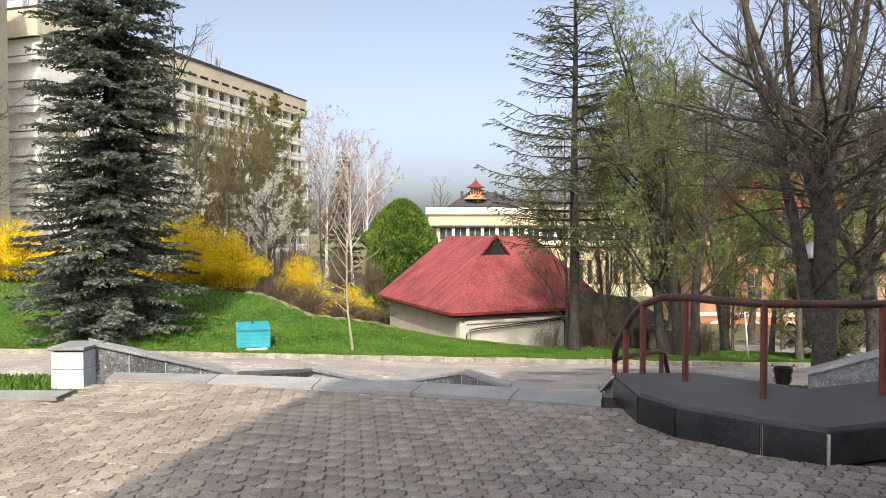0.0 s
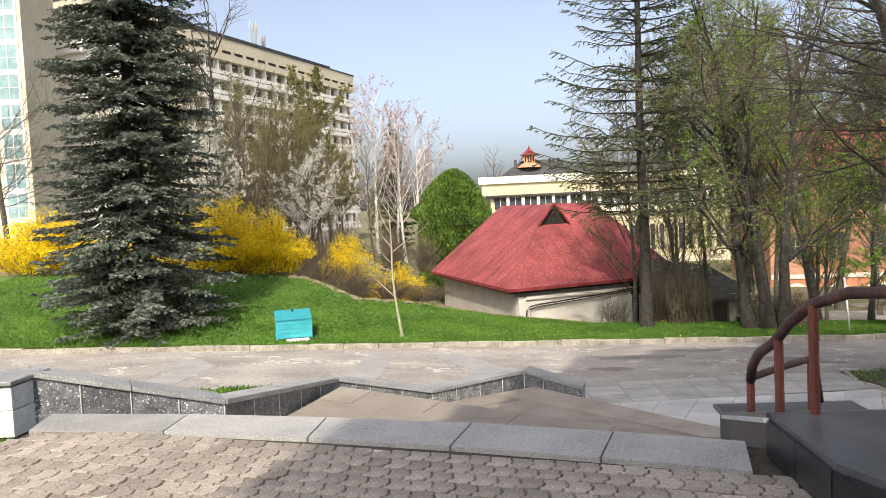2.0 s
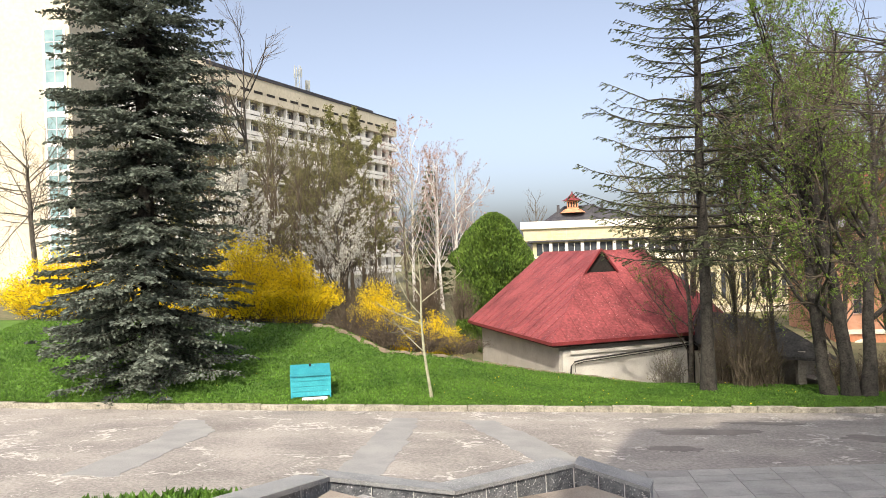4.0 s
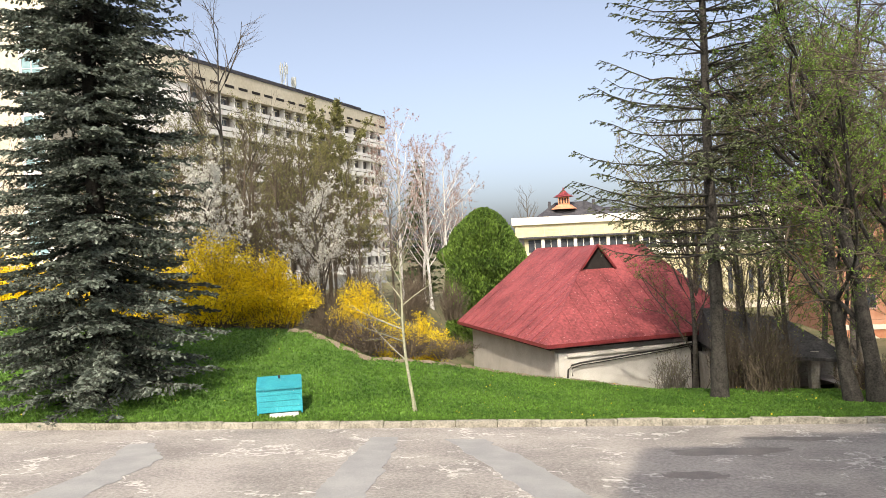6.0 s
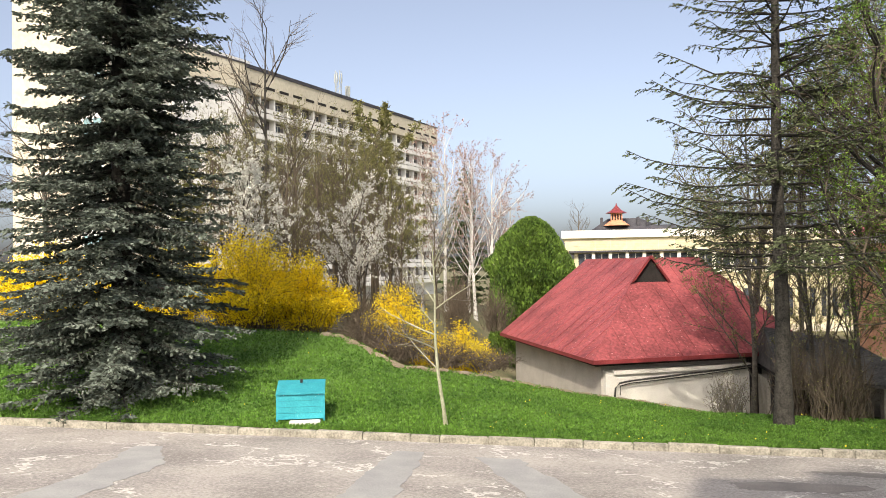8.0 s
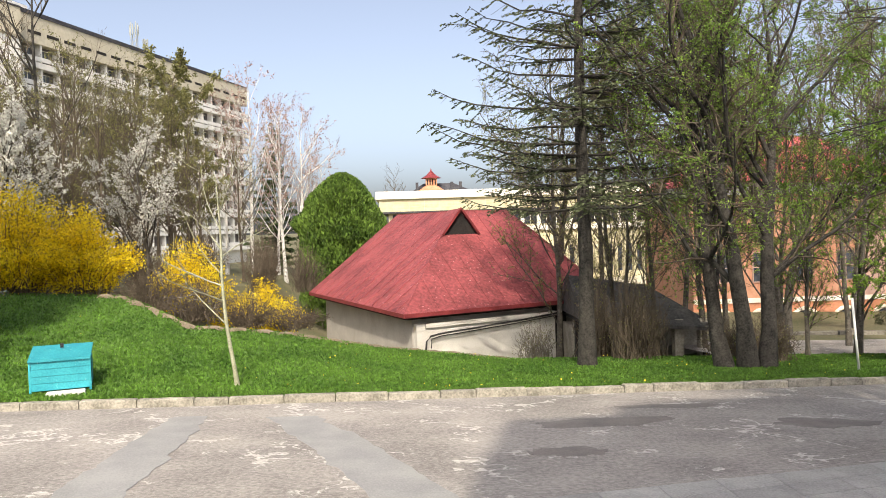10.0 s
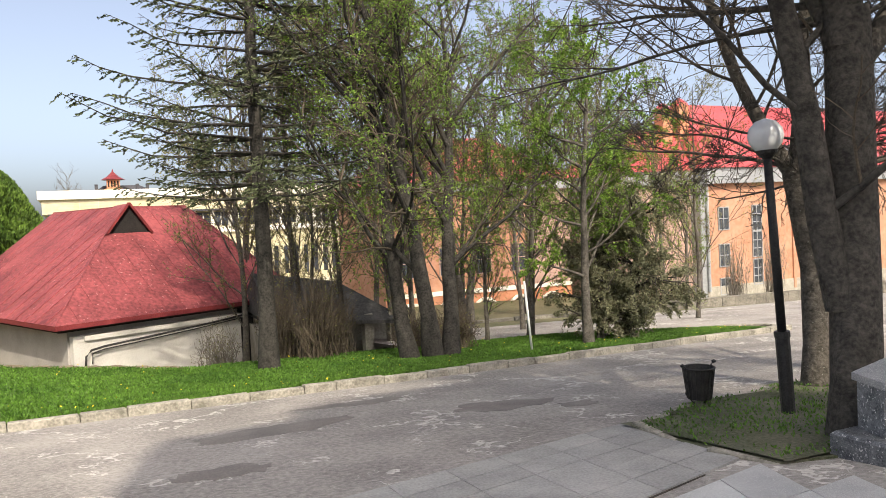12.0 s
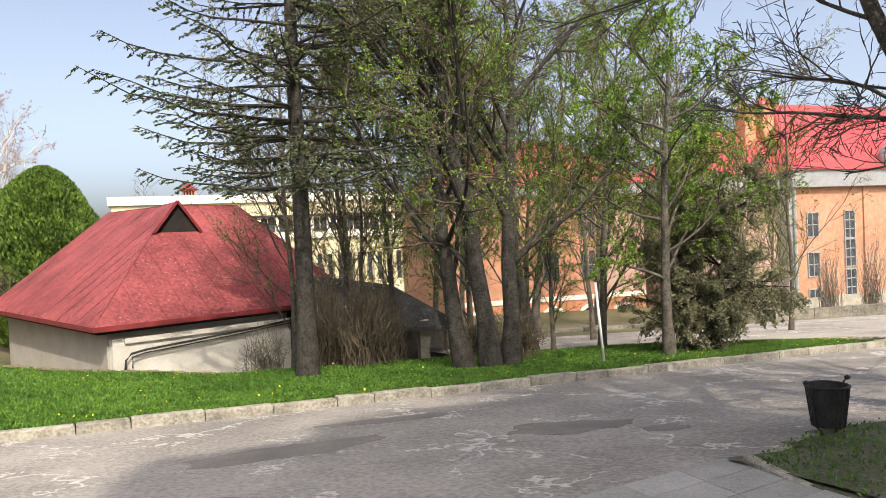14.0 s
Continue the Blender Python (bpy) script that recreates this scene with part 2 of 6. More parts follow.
def part(name, geo, mat, parent=None, label="", local=False, smooth=False, kind=""):
    """Links (verts, faces) in world places, or local ones, as one mesh under its parent."""
    verts, faces = geo
    off = Vector((0, 0, 0)) if (parent is None or local) else ROOT[parent.name]
    me = bpy.data.meshes.new(name)
    me.from_pydata([(v[0] - off[0], v[1] - off[1], v[2] - off[2]) for v in verts], [], faces)
    me.validate()
    me.materials.append(mat)
    if smooth:
        me.polygons.foreach_set("use_smooth", [True] * len(me.polygons))
    ob = new(name, me)
    if parent is not None:
        ob.parent = parent
    ROOT[ob.name] = off if not local else ROOT[parent.name]
    return tagged(ob, label, kind=kind)


def join(*geos):
    V, F = [], []
    for v, f in geos:
        k = len(V)
        V.extend(v)
        F.extend([tuple(i + k for i in q) for q in f])
    return V, F


def prism(poly, bottom, top):
    """A prism on a plan polygon (counter-clockwise); bottom and top are heights or functions of x, y."""
    zb = bottom if callable(bottom) else (lambda x, y: bottom)
    zt = top if callable(top) else (lambda x, y: top)
    n = len(poly)
    V = [(x, y, zb(x, y)) for x, y in poly] + [(x, y, zt(x, y)) for x, y in poly]
    F = [tuple(range(n))[::-1], tuple(range(n, 2 * n))] + [(i, (i + 1) % n, n + (i + 1) % n, n + i) for i in range(n)]
    return V, F


def block(x0, y0, z0, x1, y1, z1, bevel=0.0):
    if not bevel:
        return prism([(x0, y0), (x1, y0), (x1, y1), (x0, y1)], z0, z1)
    b = bevel
    V = []
    for z, i in ((z0, b), (z0 + b, 0), (z1 - b, 0), (z1, b)):
        V += [(x0 + i, y0 + i, z), (x1 - i, y0 + i, z), (x1 - i, y1 - i, z), (x0 + i, y1 - i, z)]
    F = [(3, 2, 1, 0), (12, 13, 14, 15)]
    for k in range(3):
        F += [(4 * k + i, 4 * k + (i + 1) % 4, 4 * k + 4 + (i + 1) % 4, 4 * k + 4 + i) for i in range(4)]
    return V, F


def turned(geo, x, y, deg, z=0.0):
    """Turns a shape about the upright through the origin and moves it."""
    c, s = math.cos(radians(deg)), math.sin(radians(deg))
    return [(x + c * a - s * b, y + s * a + c * b, z + h) for a, b, h in geo[0]], geo[1]


def bar(a, b, w, d, h_up=True):
    """A square bar of width w and height d from a to b."""
    a, b = Vector(a), Vector(b)
    t = (b - a).normalized()
    side = t.cross(Vector((0, 0, 1)))
    side = Vector((1, 0, 0)) if side.length < 1e-4 else side.normalized()
    up = side.cross(t).normalized()
    V = []
    for p in (a, b):
        V += [tuple(p + side * sx * w / 2 + up * sz * d / 2) for sx, sz in ((-1, -1), (1, -1), (1, 1), (-1, 1))]
    return V, [(3, 2, 1, 0), (4, 5, 6, 7), (0, 1, 5, 4), (1, 2, 6, 5), (2, 3, 7, 6), (3, 0, 4, 7)]


def tube(pts, radii, sides=8, cap=True):
    pts = [Vector(p) for p in pts]
    if not hasattr(radii, "__len__"):
        radii = [radii] * len(pts)
    V, F = [], []
    ref = Vector((0.31, 0.17, 0.93))
    for i, p in enumerate(pts):
        t = pts[min(i + 1, len(pts) - 1)] - pts[max(i - 1, 0)]
        t.normalize()
        a = t.cross(ref)
        if a.length < 0.15:
            a = t.cross(Vector((1, 0, 0)))
        a.normalize()
        b = t.cross(a)
        for k in range(sides):
            w = 2 * math.pi * k / sides
            V.append(tuple(p + (a * math.cos(w) + b * math.sin(w)) * radii[i]))
    for i in range(len(pts) - 1):
        for k in range(sides):
            F.append((i * sides + k, i * sides + (k + 1) % sides, (i + 1) * sides + (k + 1) % sides, (i + 1) * sides + k))
    if cap:
        F += [tuple(range(sides))[::-1], tuple(range((len(pts) - 1) * sides, len(pts) * sides))]
    return V, F


def lathe(profile, sides=16, x=0.0, y=0.0, z=0.0):
    V = [(x + r * math.cos(2 * math.pi * k / sides), y + r * math.sin(2 * math.pi * k / sides), z + h) for r, h in profile for k in range(sides)]
    F = [(i * sides + k, i * sides + (k + 1) % sides, (i + 1) * sides + (k + 1) % sides, (i + 1) * sides + k) for i in range(len(profile) - 1) for k in range(sides)]
    F += [tuple(range(sides))[::-1], tuple(range((len(profile) - 1) * sides, len(profile) * sides))]
    return V, F


def quads(centres, size, rng, long=1.0, flat=0.0, axes=None):
    """Small bent leaves: two triangles each, turned at random (or along given axes)."""
    n = len(centres)
    c = np.asarray(centres, float)
    u = rng.normal(size=(n, 3)) if axes is None else np.asarray(axes, float)
    u /= np.linalg.norm(u, axis=1)[:, None] + 1e-9
    w = rng.normal(size=(n, 3))
    w[:, 2] *= 1 - flat
    w -= u * (w * u).sum(1)[:, None]
    w /= np.linalg.norm(w, axis=1)[:, None] + 1e-9
    s = size * rng.uniform(0.6, 1.35, n)[:, None]
    nrm = np.cross(u, w)
    P = np.stack([c - u * s * long, c + w * s * 0.5 + nrm * s * 0.12, c + u * s * long, c - w * s * 0.5 + nrm * s * 0.12], 1).reshape(-1, 3)
    return P.tolist(), [(4 * i, 4 * i + 1, 4 * i + 2, 4 * i + 3) for i in range(n)]


def grid(x0, x1, y0, y1, step, height, keep=None):
    nx, ny = max(1, round((x1 - x0) / step)), max(1, round((y1 - y0) / step))
    V = [(x0 + (x1 - x0) * i / nx, y0 + (y1 - y0) * j / ny) for j in range(ny + 1) for i in range(nx + 1)]
    F = []
    for j in range(ny):
        for i in range(nx):
            q = (j * (nx + 1) + i, j * (nx + 1) + i + 1, (j + 1) * (nx + 1) + i + 1, (j + 1) * (nx + 1) + i)
            if keep is None or keep(*[sum(V[k][a] for k in q) / 4 for a in (0, 1)]):
                F.append(q)
    return [(x, y, height(x, y)) for x, y in V], F


# ---- lie of the land ----
def step_between(a, b, x):
    u = min(1.0, max(0.0, (x - a) / (b - a)))
    return u * u * (3 - 2 * u)


def road_z(x, y):
    return -0.6 - 0.0253 * x - 0.0825 * y


def kerb_y(x):
    return 24.27 + 0.1 * x + 0.0012 * x * x


def lawn_z(x, y):
    d = max(0.0, y - kerb_y(x))
    return road_z(x, y) + 0.12 + 0.215 * min(d, 13.0) * step_between(1.5, -8.0, x) + 0.02 * noise.noise(Vector((x * 0.8, y * 0.8, 0)))


def crest_y(x):
    """The back edge of the lawn, where the slope drops into the bushes."""
    if x < -8:
        return 32.4
    if x < -5.2:
        return 32.4 - 2.4 * (x + 8) / 2.8
    if x < 0.7:
        return 30.0 + 4.5 * (x + 5.2) / 5.9
    return 34.5 - 3.6 * step_between(0.7, 4.0, x)


def land_z(x, y):
    """The rough ground that underlies all, out to the horizon."""
    cx, cy = min(60.0, max(-40.0, x)), min(52.0, max(-10.0, y))
    z = -0.6 - 0.0253 * cx - 0.0825 * cy - 0.14
    if y > kerb_y(cx):
        z += 0.19 * min(y - kerb_y(cx), 16.0) * step_between(-1.0, -9.0, x) - 0.9 * step_between(30, 36, y) * step_between(-9, -4, x) * step_between(14, 3, x)
    return z


# ---- ground, road, lawn ----
land = part("ground", grid(-90, 90, -30, 70, 2.5, land_z), GROUND, label="rough ground under the bushes and beyond the road")
far = part("ground", ([(-2500, 70, -5.6), (2500, 70, -5.6), (2500, 3000, -5.6), (-2500, 3000, -5.6), (-2500, -2500, -5.6), (2500, -2500, -5.6), (2500, -30, -5.6), (-2500, -30, -5.6), (-90, -30, -5.6), (-90, 70, -5.6), (90, -30, -5.6), (90, 70, -5.6)],
    [(0, 1, 2, 3), (4, 5, 6, 7), (7, 8, 9, 0), (10, 6, 1, 11)]), GROUND, label="flat rough ground reaching the horizon")
for o in (land, far):
    tagged(o, kind="structure")

road = part("road", grid(-60, 60, 8, 41, 1.0, lambda x, y: road_z(x, y) + 0.003 * noise.noise(Vector((x * 0.5, y * 0.5, 3))), lambda x, y: y < kerb_y(x) + 0.3 or (y > 30.6 + 0.02 * x and x > 9.5 and y < 39.3) or (x > 17.5 and y < 39.3)), ASPHALT, label="worn asphalt road with cracks and patches", kind="structure")


def strip(name, pts, mat, lift, label):
    part(name, prism(ragged(pts), lambda x, y: road_z(x, y) - 0.05, lambda x, y: road_z(x, y) + lift), mat, road, label)

rng = np.random.default_rng(5)
def ragged(pts, amount=0.06):
    """The same outline with worn, uneven edges."""
    out = []
    for a, b in zip(pts, pts[1:] + pts[:1]):
        n = max(2, round(math.dist(a, b) / 0.22))
        for k in range(n):
            u = k / n
            out.append((a[0] + (b[0] - a[0]) * u + rng.normal() * amount * 0.5, a[1] + (b[1] - a[1]) * u + rng.normal() * amount * 0.5))
    return out
def blob(cx, cy, rx, ry, n=14, tilt=0.0):
    out = []
    for k in range(n):
        w = 2 * math.pi * k / n
        r = rng.uniform(0.75, 1.15)
        a, b = rx * r * math.cos(w), ry * r * math.sin(w)
        out.append((cx + a * math.cos(tilt) - b * math.sin(tilt), cy + a * math.sin(tilt) + b * math.cos(tilt)))
    return out
strip("concrete_strip", [(-3.2, 15.5), (-2.45, 15.5), (-2.6, 19.0), (-3.0, 22.6), (-3.55, 22.6), (-3.4, 19.0)], PATCH, 0.007, "grey concrete strip across the asphalt")
strip("concrete_strip", [(-7.4, 15.5), (-6.5, 15.5), (-6.9, 20.0), (-7.9, 21.6), (-8.4, 21.4), (-7.6, 19.0)], PATCH, 0.007, "grey concrete strip across the asphalt")
strip("concrete_strip", [(0.2, 16.6), (0.9, 17.0), (-0.2, 20.2), (-1.2, 22.4), (-2.0, 22.4), (-1.0, 20.0)], PATCH, 0.007, "grey concrete strip across the asphalt")
strip("asphalt_patch", blob(3.4, 21.3, 1.2, 0.42, tilt=0.2), OLD_ASPHALT, 0.007, "darker patch of asphalt")
strip("asphalt_patch", blob(6.7, 20.9, 0.8, 0.45), OLD_ASPHALT, 0.007, "darker patch of asphalt")
strip("asphalt_patch", blob(7.6, 20.2, 0.3, 0.22), OLD_ASPHALT, 0.007, "darker patch of asphalt")
strip("asphalt_patch", blob(2.4, 19.2, 0.55, 0.3), OLD_ASPHALT, 0.007, "darker patch of asphalt")
strip("asphalt_patch", blob(5.0, 22.8, 1.0, 0.25), OLD_ASPHALT, 0.007, "darker patch of asphalt")

def lawn_strip(x0, x1, step):
    V, F = [], []
    xs = np.arange(x0, x1 + 1e-6, step)
    rows = 30
    for x in xs:
        a = kerb_y(x) + 0.1
        b = crest_y(x) if x < 4 else max(a + 0.05, 31.0 - 3.0 * step_between(13.5, 18.6, x))
        for j in range(rows + 1):
            y = a + (b - a) * j / rows
            V.append((x, y, lawn_z(x, y)))
        V.append((x, b + 0.9, lawn_z(x, b) - 0.9))
    m = rows + 2
    for i in range(len(xs) - 1):
        for j in range(m - 1):
            F.append((i * m + j, (i + 1) * m + j, (i + 1) * m + j + 1, i * m + j + 1))
    return V, F
lawn = part("lawn", lawn_strip(-36, 18.6, 0.42), LAWN, label="green lawn rising behind the kerb", smooth=True, kind="structure")

# bare earth along the lawn's back edge
V, F = [], []
for i in range(60):
    x = -8.5 + i * 0.2
    y = crest_y(x)
    w = 0.28 + 0.12 * math.sin(i * 1.3)
    for dy, dz in ((-w, 0.015), (0.0, 0.05), (0.95, -0.75)):
        V.append((x, y + dy, lawn_z(x, y + min(0, dy)) + dz + 0.03 * math.sin(i * 2.1 + dy)))
    if i:
        F += [(3 * i - 3 + k, 3 * i + k, 3 * i + 1 + k, 3 * i - 2 + k) for k in range(2)]
part("earth_bank", (V, F), EARTH, lawn, "bare brown earth along the edge of the lawn")
# grass and dandelions on the lawn
g = np.random.default_rng(11)
def grass_field(n, place, size, name, label):
    P, A = [], []
    for _ in range(n):
        x, y = place()
        if x is None:
            continue
        P.append((x, y, lawn_z(x, y) + size * 0.55))
        A.append((g.normal() * 0.6, g.normal() * 0.6, 1.0))
    return P, A
def lawn_place():
    x = g.uniform(-20, 18)
    a = kerb_y(x) + 0.08
    b = (crest_y(x) if x < 4 else 31.0 - 3.0 * step_between(13.5, 18.6, x)) + 0.15
    if b < a:
        return None, None
    return x, a + (b - a) * g.uniform() ** 1.35
P, A = grass_field(170000, lawn_place, 0.035, "grass", "")
tagged(part("grass", quads(P, 0.034, g, 1.2, axes=A), GRASS), "short fresh green grass covering the lawn", "grass", kind="stuff")
P = []
for _ in range(260):
    x, y = lawn_place()
    if x is not None and (x > -2 or g.uniform() < 0.15):
        P.append((x, y, lawn_z(x, y) + 0.09))
tagged(part("dandelions", quads(P, 0.035, g, 0.6, flat=1), DANDELION), "scattered yellow dandelion heads in the lawn", "flower", kind="stuff")

# a second lawn at the lamp, shaded by the big tree
def lawn2_z(x, y):
    return road_z(x, y) + 0.05 + 0.03 * noise.noise(Vector((x, y, 7)))
L2 = [(6.75, 16.75), (6.9, 16.0), (8.6, 15.6), (16, 14.0), (30, 14), (30, 20.5), (16, 20.0), (11.0, 19.25), (8.3, 18.8), (7.0, 18.2)]
def inside(poly, x, y):
    c = False
    for (ax, ay), (bx, by) in zip(poly, poly[1:] + poly[:1]):
        if (ay > y) != (by > y) and x < (bx - ax) * (y - ay) / (by - ay) + ax:
            c = not c
    return c
# soil barer and greyer than LAWN, with the tree's shade put into its colour
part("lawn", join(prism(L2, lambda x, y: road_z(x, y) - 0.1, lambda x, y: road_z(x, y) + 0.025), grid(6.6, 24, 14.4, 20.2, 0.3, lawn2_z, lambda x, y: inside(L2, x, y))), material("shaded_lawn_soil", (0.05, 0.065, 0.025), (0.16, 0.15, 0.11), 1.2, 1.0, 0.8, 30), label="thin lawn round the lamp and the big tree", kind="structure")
P, A = [], []
for _ in range(20000):
    x, y = g.uniform(6.7, 16), g.uniform(14.4, 20)
    bare = max(0.0, noise.noise(Vector((x * 0.9, y * 0.9, 2))) + 0.1) + max(0, 0.8 - abs(y - 16.4) - 0.3)
    if inside(L2, x, y) and g.uniform() > bare * 1.5:
        P.append((x, y, lawn2_z(x, y) + 0.03)); A.append((g.normal() * 0.6, g.normal() * 0.6, 1))
tagged(part("grass", quads(P, 0.02, g, 1.1, axes=A), GRASS), "thin grass round the lamp post", "grass", kind="stuff")

# ---- kerb of single stones ----
kerb = thing("kerb", (0, 24.2, road_z(0, 24.2)), "weathered concrete kerb of single stones along the lawn", "kerb", kind="structure")
x = -22.0
lens = [1.0, 1.0, 0.62, 1.0, 0.95, 1.0, 1.0, 0.7, 1.0]
i = 0
while x < 18.3:
    w = lens[i % len(lens)]
    i += 1
    x1 = x + w * 0.995
    a, b = Vector((x, kerb_y(x) - 0.06, 0)), Vector((x1 - 0.012, kerb_y(x1) - 0.06, 0))
    tilt = 0.012 * math.sin(i * 2.3)
    sink = 0.012 * math.sin(i * 1.7)
    ang = math.degrees(math.atan2(b.y - a.y, b.x - a.x))
    z0 = (road_z(a.x, a.y) + road_z(b.x, b.y)) / 2
    V, F = block(-w / 2 + 0.008, -0.075, -0.15, w / 2 - 0.008, 0.085, 0.15 + sink, 0.018)
    slope = (road_z(b.x, b.y) - road_z(a.x, a.y)) / w
    V = [(vx, vy + tilt * vx + 0.006 * math.sin(vx * 9 + i), vz + slope * vx + 0.006 * math.sin(vx * 7 + 2 * i)) for vx, vy, vz in V]
    part("kerbstone", turned((V, F), (a.x + b.x) / 2, (a.y + b.y) / 2, ang, z0), KERB, kerb)
    x = x1
# rounded end of the island and its far side
prev = None
for k in range(9):
    w = -math.pi / 2 + math.pi * k / 8
    cx, cy = 18.35 + 0.9 * math.cos(w), 27.45 + 0.9 * math.sin(w) + 0.1
    if prev:
        m = ((cx + prev[0]) / 2, (cy + prev[1]) / 2)
        L = math.hypot(cx - prev[0], cy - prev[1])
        part("kerbstone", turned(block(-L / 2, -0.07, -0.15, L / 2, 0.07, 0.14, 0.015), m[0], m[1], math.degrees(math.atan2(cy - prev[1], cx - prev[0])), road_z(*m)), KERB, kerb)
    prev = (cx, cy)
# kerb of the lamp lawn
for a, b in zip(L2[6:] + L2[:1], L2[7:] + L2[:2]):
    n = max(1, round(math.dist(a, b) / 1.0))
    for k in range(n):
        p = [a[j] + (b[j] - a[j]) * (k + 0.5) / n for j in (0, 1)]
        L = math.dist(a, b) / n
        part("kerbstone", turned(block(-L / 2 + 0.006, -0.05, -0.1, L / 2 - 0.006, 0.05, 0.035, 0.012), p[0], p[1], math.degrees(math.atan2(b[1] - a[1], b[0] - a[0])), road_z(*p)), KERB, kerb)

# ---- terrace ----
EDGE_DEG = math.degrees(math.atan(-0.27))
terrace = part("terrace", prism([(-16, -6), (9, -6), (9, 4.2), (3.2, 5.1), (2.4, 6.7), (1.65, 6.85), (-0.9, 7.6), (-3.45, 7.95), (-3.52, 6.98), (-16, 7.3)], -1.4, -0.028), JOINT, label="raised terrace in front of the building", kind="structure")
border = [(-3.55, 7.97), (-2.35, 7.86), (-1.2, 7.66), (-0.1, 7.42), (0.85, 7.14), (1.62, 6.87)]
inner = [(-3.45, 7.5), (-2.35, 7.4), (-1.22, 7.16), (-0.22, 6.9), (0.7, 6.62), (1.5, 6.34)]
for k in range(5):
    part("border_slab", prism([inner[k], (inner[k + 1][0] - 0.012, inner[k + 1][1]), (border[k + 1][0] - 0.012, border[k + 1][1]), border[k]], -0.09, 0.006), BORDER, terrace)
part("border_slab", prism([(-16, 7.0), (-3.54, 6.68), (-3.53, 6.98), (-16, 7.3)], -0.09, 0.006), BORDER, terrace)

# ---- zigzag granite walls ----
Z = [(-3.95, 8.3, 0.3), (-2.55, 9.15, -0.2), (-2.1, 12.0, -0.66), (-0.93, 12.85, -1.06), (0.4, 13.95, -1.06), (1.28, 13.75, -1.3)]
wall_thing = thing("granite_wall", (-2.5, 9.2, -0.6), "low zigzag planter wall clad in speckled grey granite", "wall")
def wall_run(a, b, n, thick=0.34):
    a, b = Vector(a), Vector(b)
    t = Vector((b.x - a.x, b.y - a.y, 0)).normalized()
    back = Vector((-t.y, t.x, 0)) * thick
    for k in range(n):
        p, q = a.lerp(b, k / n), a.lerp(b, (k + 1) / n) - t * 0.012
        poly = [(p.x, p.y), (q.x, q.y), (q.x + back.x * 0.8, q.y + back.y * 0.8), (p.x + back.x * 0.8, p.y + back.y * 0.8)]
        zt = lambda x, y, p=p, q=q, t=t: p.z + (q.z - p.z) * ((x - p.x) * t.x + (y - p.y) * t.y) / max(1e-6, (q - p).xy.length) - 0.05
        part("cladding_slab", prism(poly, -2.1, zt), GRANITE, wall_thing)
        part("joint", bar((q.x - t.y * 0, q.y, -1.9), (q.x, q.y, q.z - 0.06), 0.008, 0.014), MORTAR, wall_thing)
    m = max(1, n // 2)
    for k in range(m):
        p, q = a.lerp(b, k / m), a.lerp(b, (k + 1) / m) - t * 0.008
        over = -back * 0.08
        poly = [(p.x + over.x, p.y + over.y), (q.x + over.x, q.y + over.y), (q.x + back.x, q.y + back.y), (p.x + back.x, p.y + back.y)]
        zt = lambda x, y, p=p, q=q, t=t: p.z + (q.z - p.z) * ((x - p.x) * t.x + (y - p.y) * t.y) / max(1e-6, (q - p).xy.length)
        part("coping", prism(poly, lambda x, y, zt=zt: zt(x, y) - 0.046, zt), COPING, wall_thing)
        part("mortar_line", prism([(p.x + over.x * 0.4, p.y + over.y * 0.4), (q.x + over.x * 0.4, q.y + over.y * 0.4), (q.x + back.x * 0.3, q.y + back.y * 0.3), (p.x + back.x * 0.3, p.y + back.y * 0.3)], lambda x, y, zt=zt: zt(x, y) - 0.052, lambda x, y, zt=zt: zt(x, y) - 0.044), MORTAR, wall_thing)
for k, n in enumerate((4, 5, 3, 4, 3)):
    wall_run(Z[k], Z[k + 1], n)
white = thing("stone_block", (-4.1, 8.2, -0.2), "pale marble-clad end block with a granite cap", "wall")
for (x0, z0, x1, z1) in ((-4.28, -0.2, -3.92, 0.02), (-4.28, 0.025, -4.17, 0.22), (-4.165, 0.025, -4.05, 0.22), (-4.045, 0.025, -3.92, 0.22)):
    part("cladding_tile", block(x0, 8.02, z0, x1, 8.5, z1, 0.006), WHITE_STONE, white)
part("cap", block(-4.31, 7.99, 0.235, -3.9, 8.55, 0.275, 0.008), COPING, white)
part("core", block(-4.26, 8.04, -0.6, -3.94, 8.48, 0.234), JOINT, white)
# planter lawn inside the zigzag
pl = [(-3.9, 8.75), (-2.8, 9.45), (-2.5, 11.3), (-3.3, 11.5), (-4.6, 10.3)]
part("planter_soil", prism(pl, -2.2, lambda x, y: -0.25 - 0.16 * (y - 8.7)), LAWN, label="grass strip inside the granite planter", kind="structure")
bed = [(-12.0, 7.33), (-3.56, 7.02), (-3.56, 8.0), (-4.3, 8.02), (-4.3, 8.9), (-12.0, 9.2)]
part("planter_soil", prism(bed, -2.2, -0.24), LAWN, label="narrow grass bed along the terrace edge", kind="structure")
P = [];A = []
for _ in range(16000):
    x, y = g.uniform(-12, -3.5), g.uniform(7.0, 9.2)
    if inside(bed, x, y):
        P.append((x, y, -0.21)); A.append((g.normal() * .5, g.normal() * .5, 1))
tagged(part("grass", quads(P, 0.03, g, 1.4, axes=A), GRASS), "grass in the bed beside the terrace", "grass", kind="stuff")
P = [];A = []
for _ in range(9000):
    x, y = g.uniform(-4.6, -0.7), g.uniform(8.7, 13.9)
    if inside(pl, x, y):
        P.append((x, y, -0.25 - 0.16 * (y - 8.7) + 0.04)); A.append((g.normal() * .5, g.normal() * .5, 1))
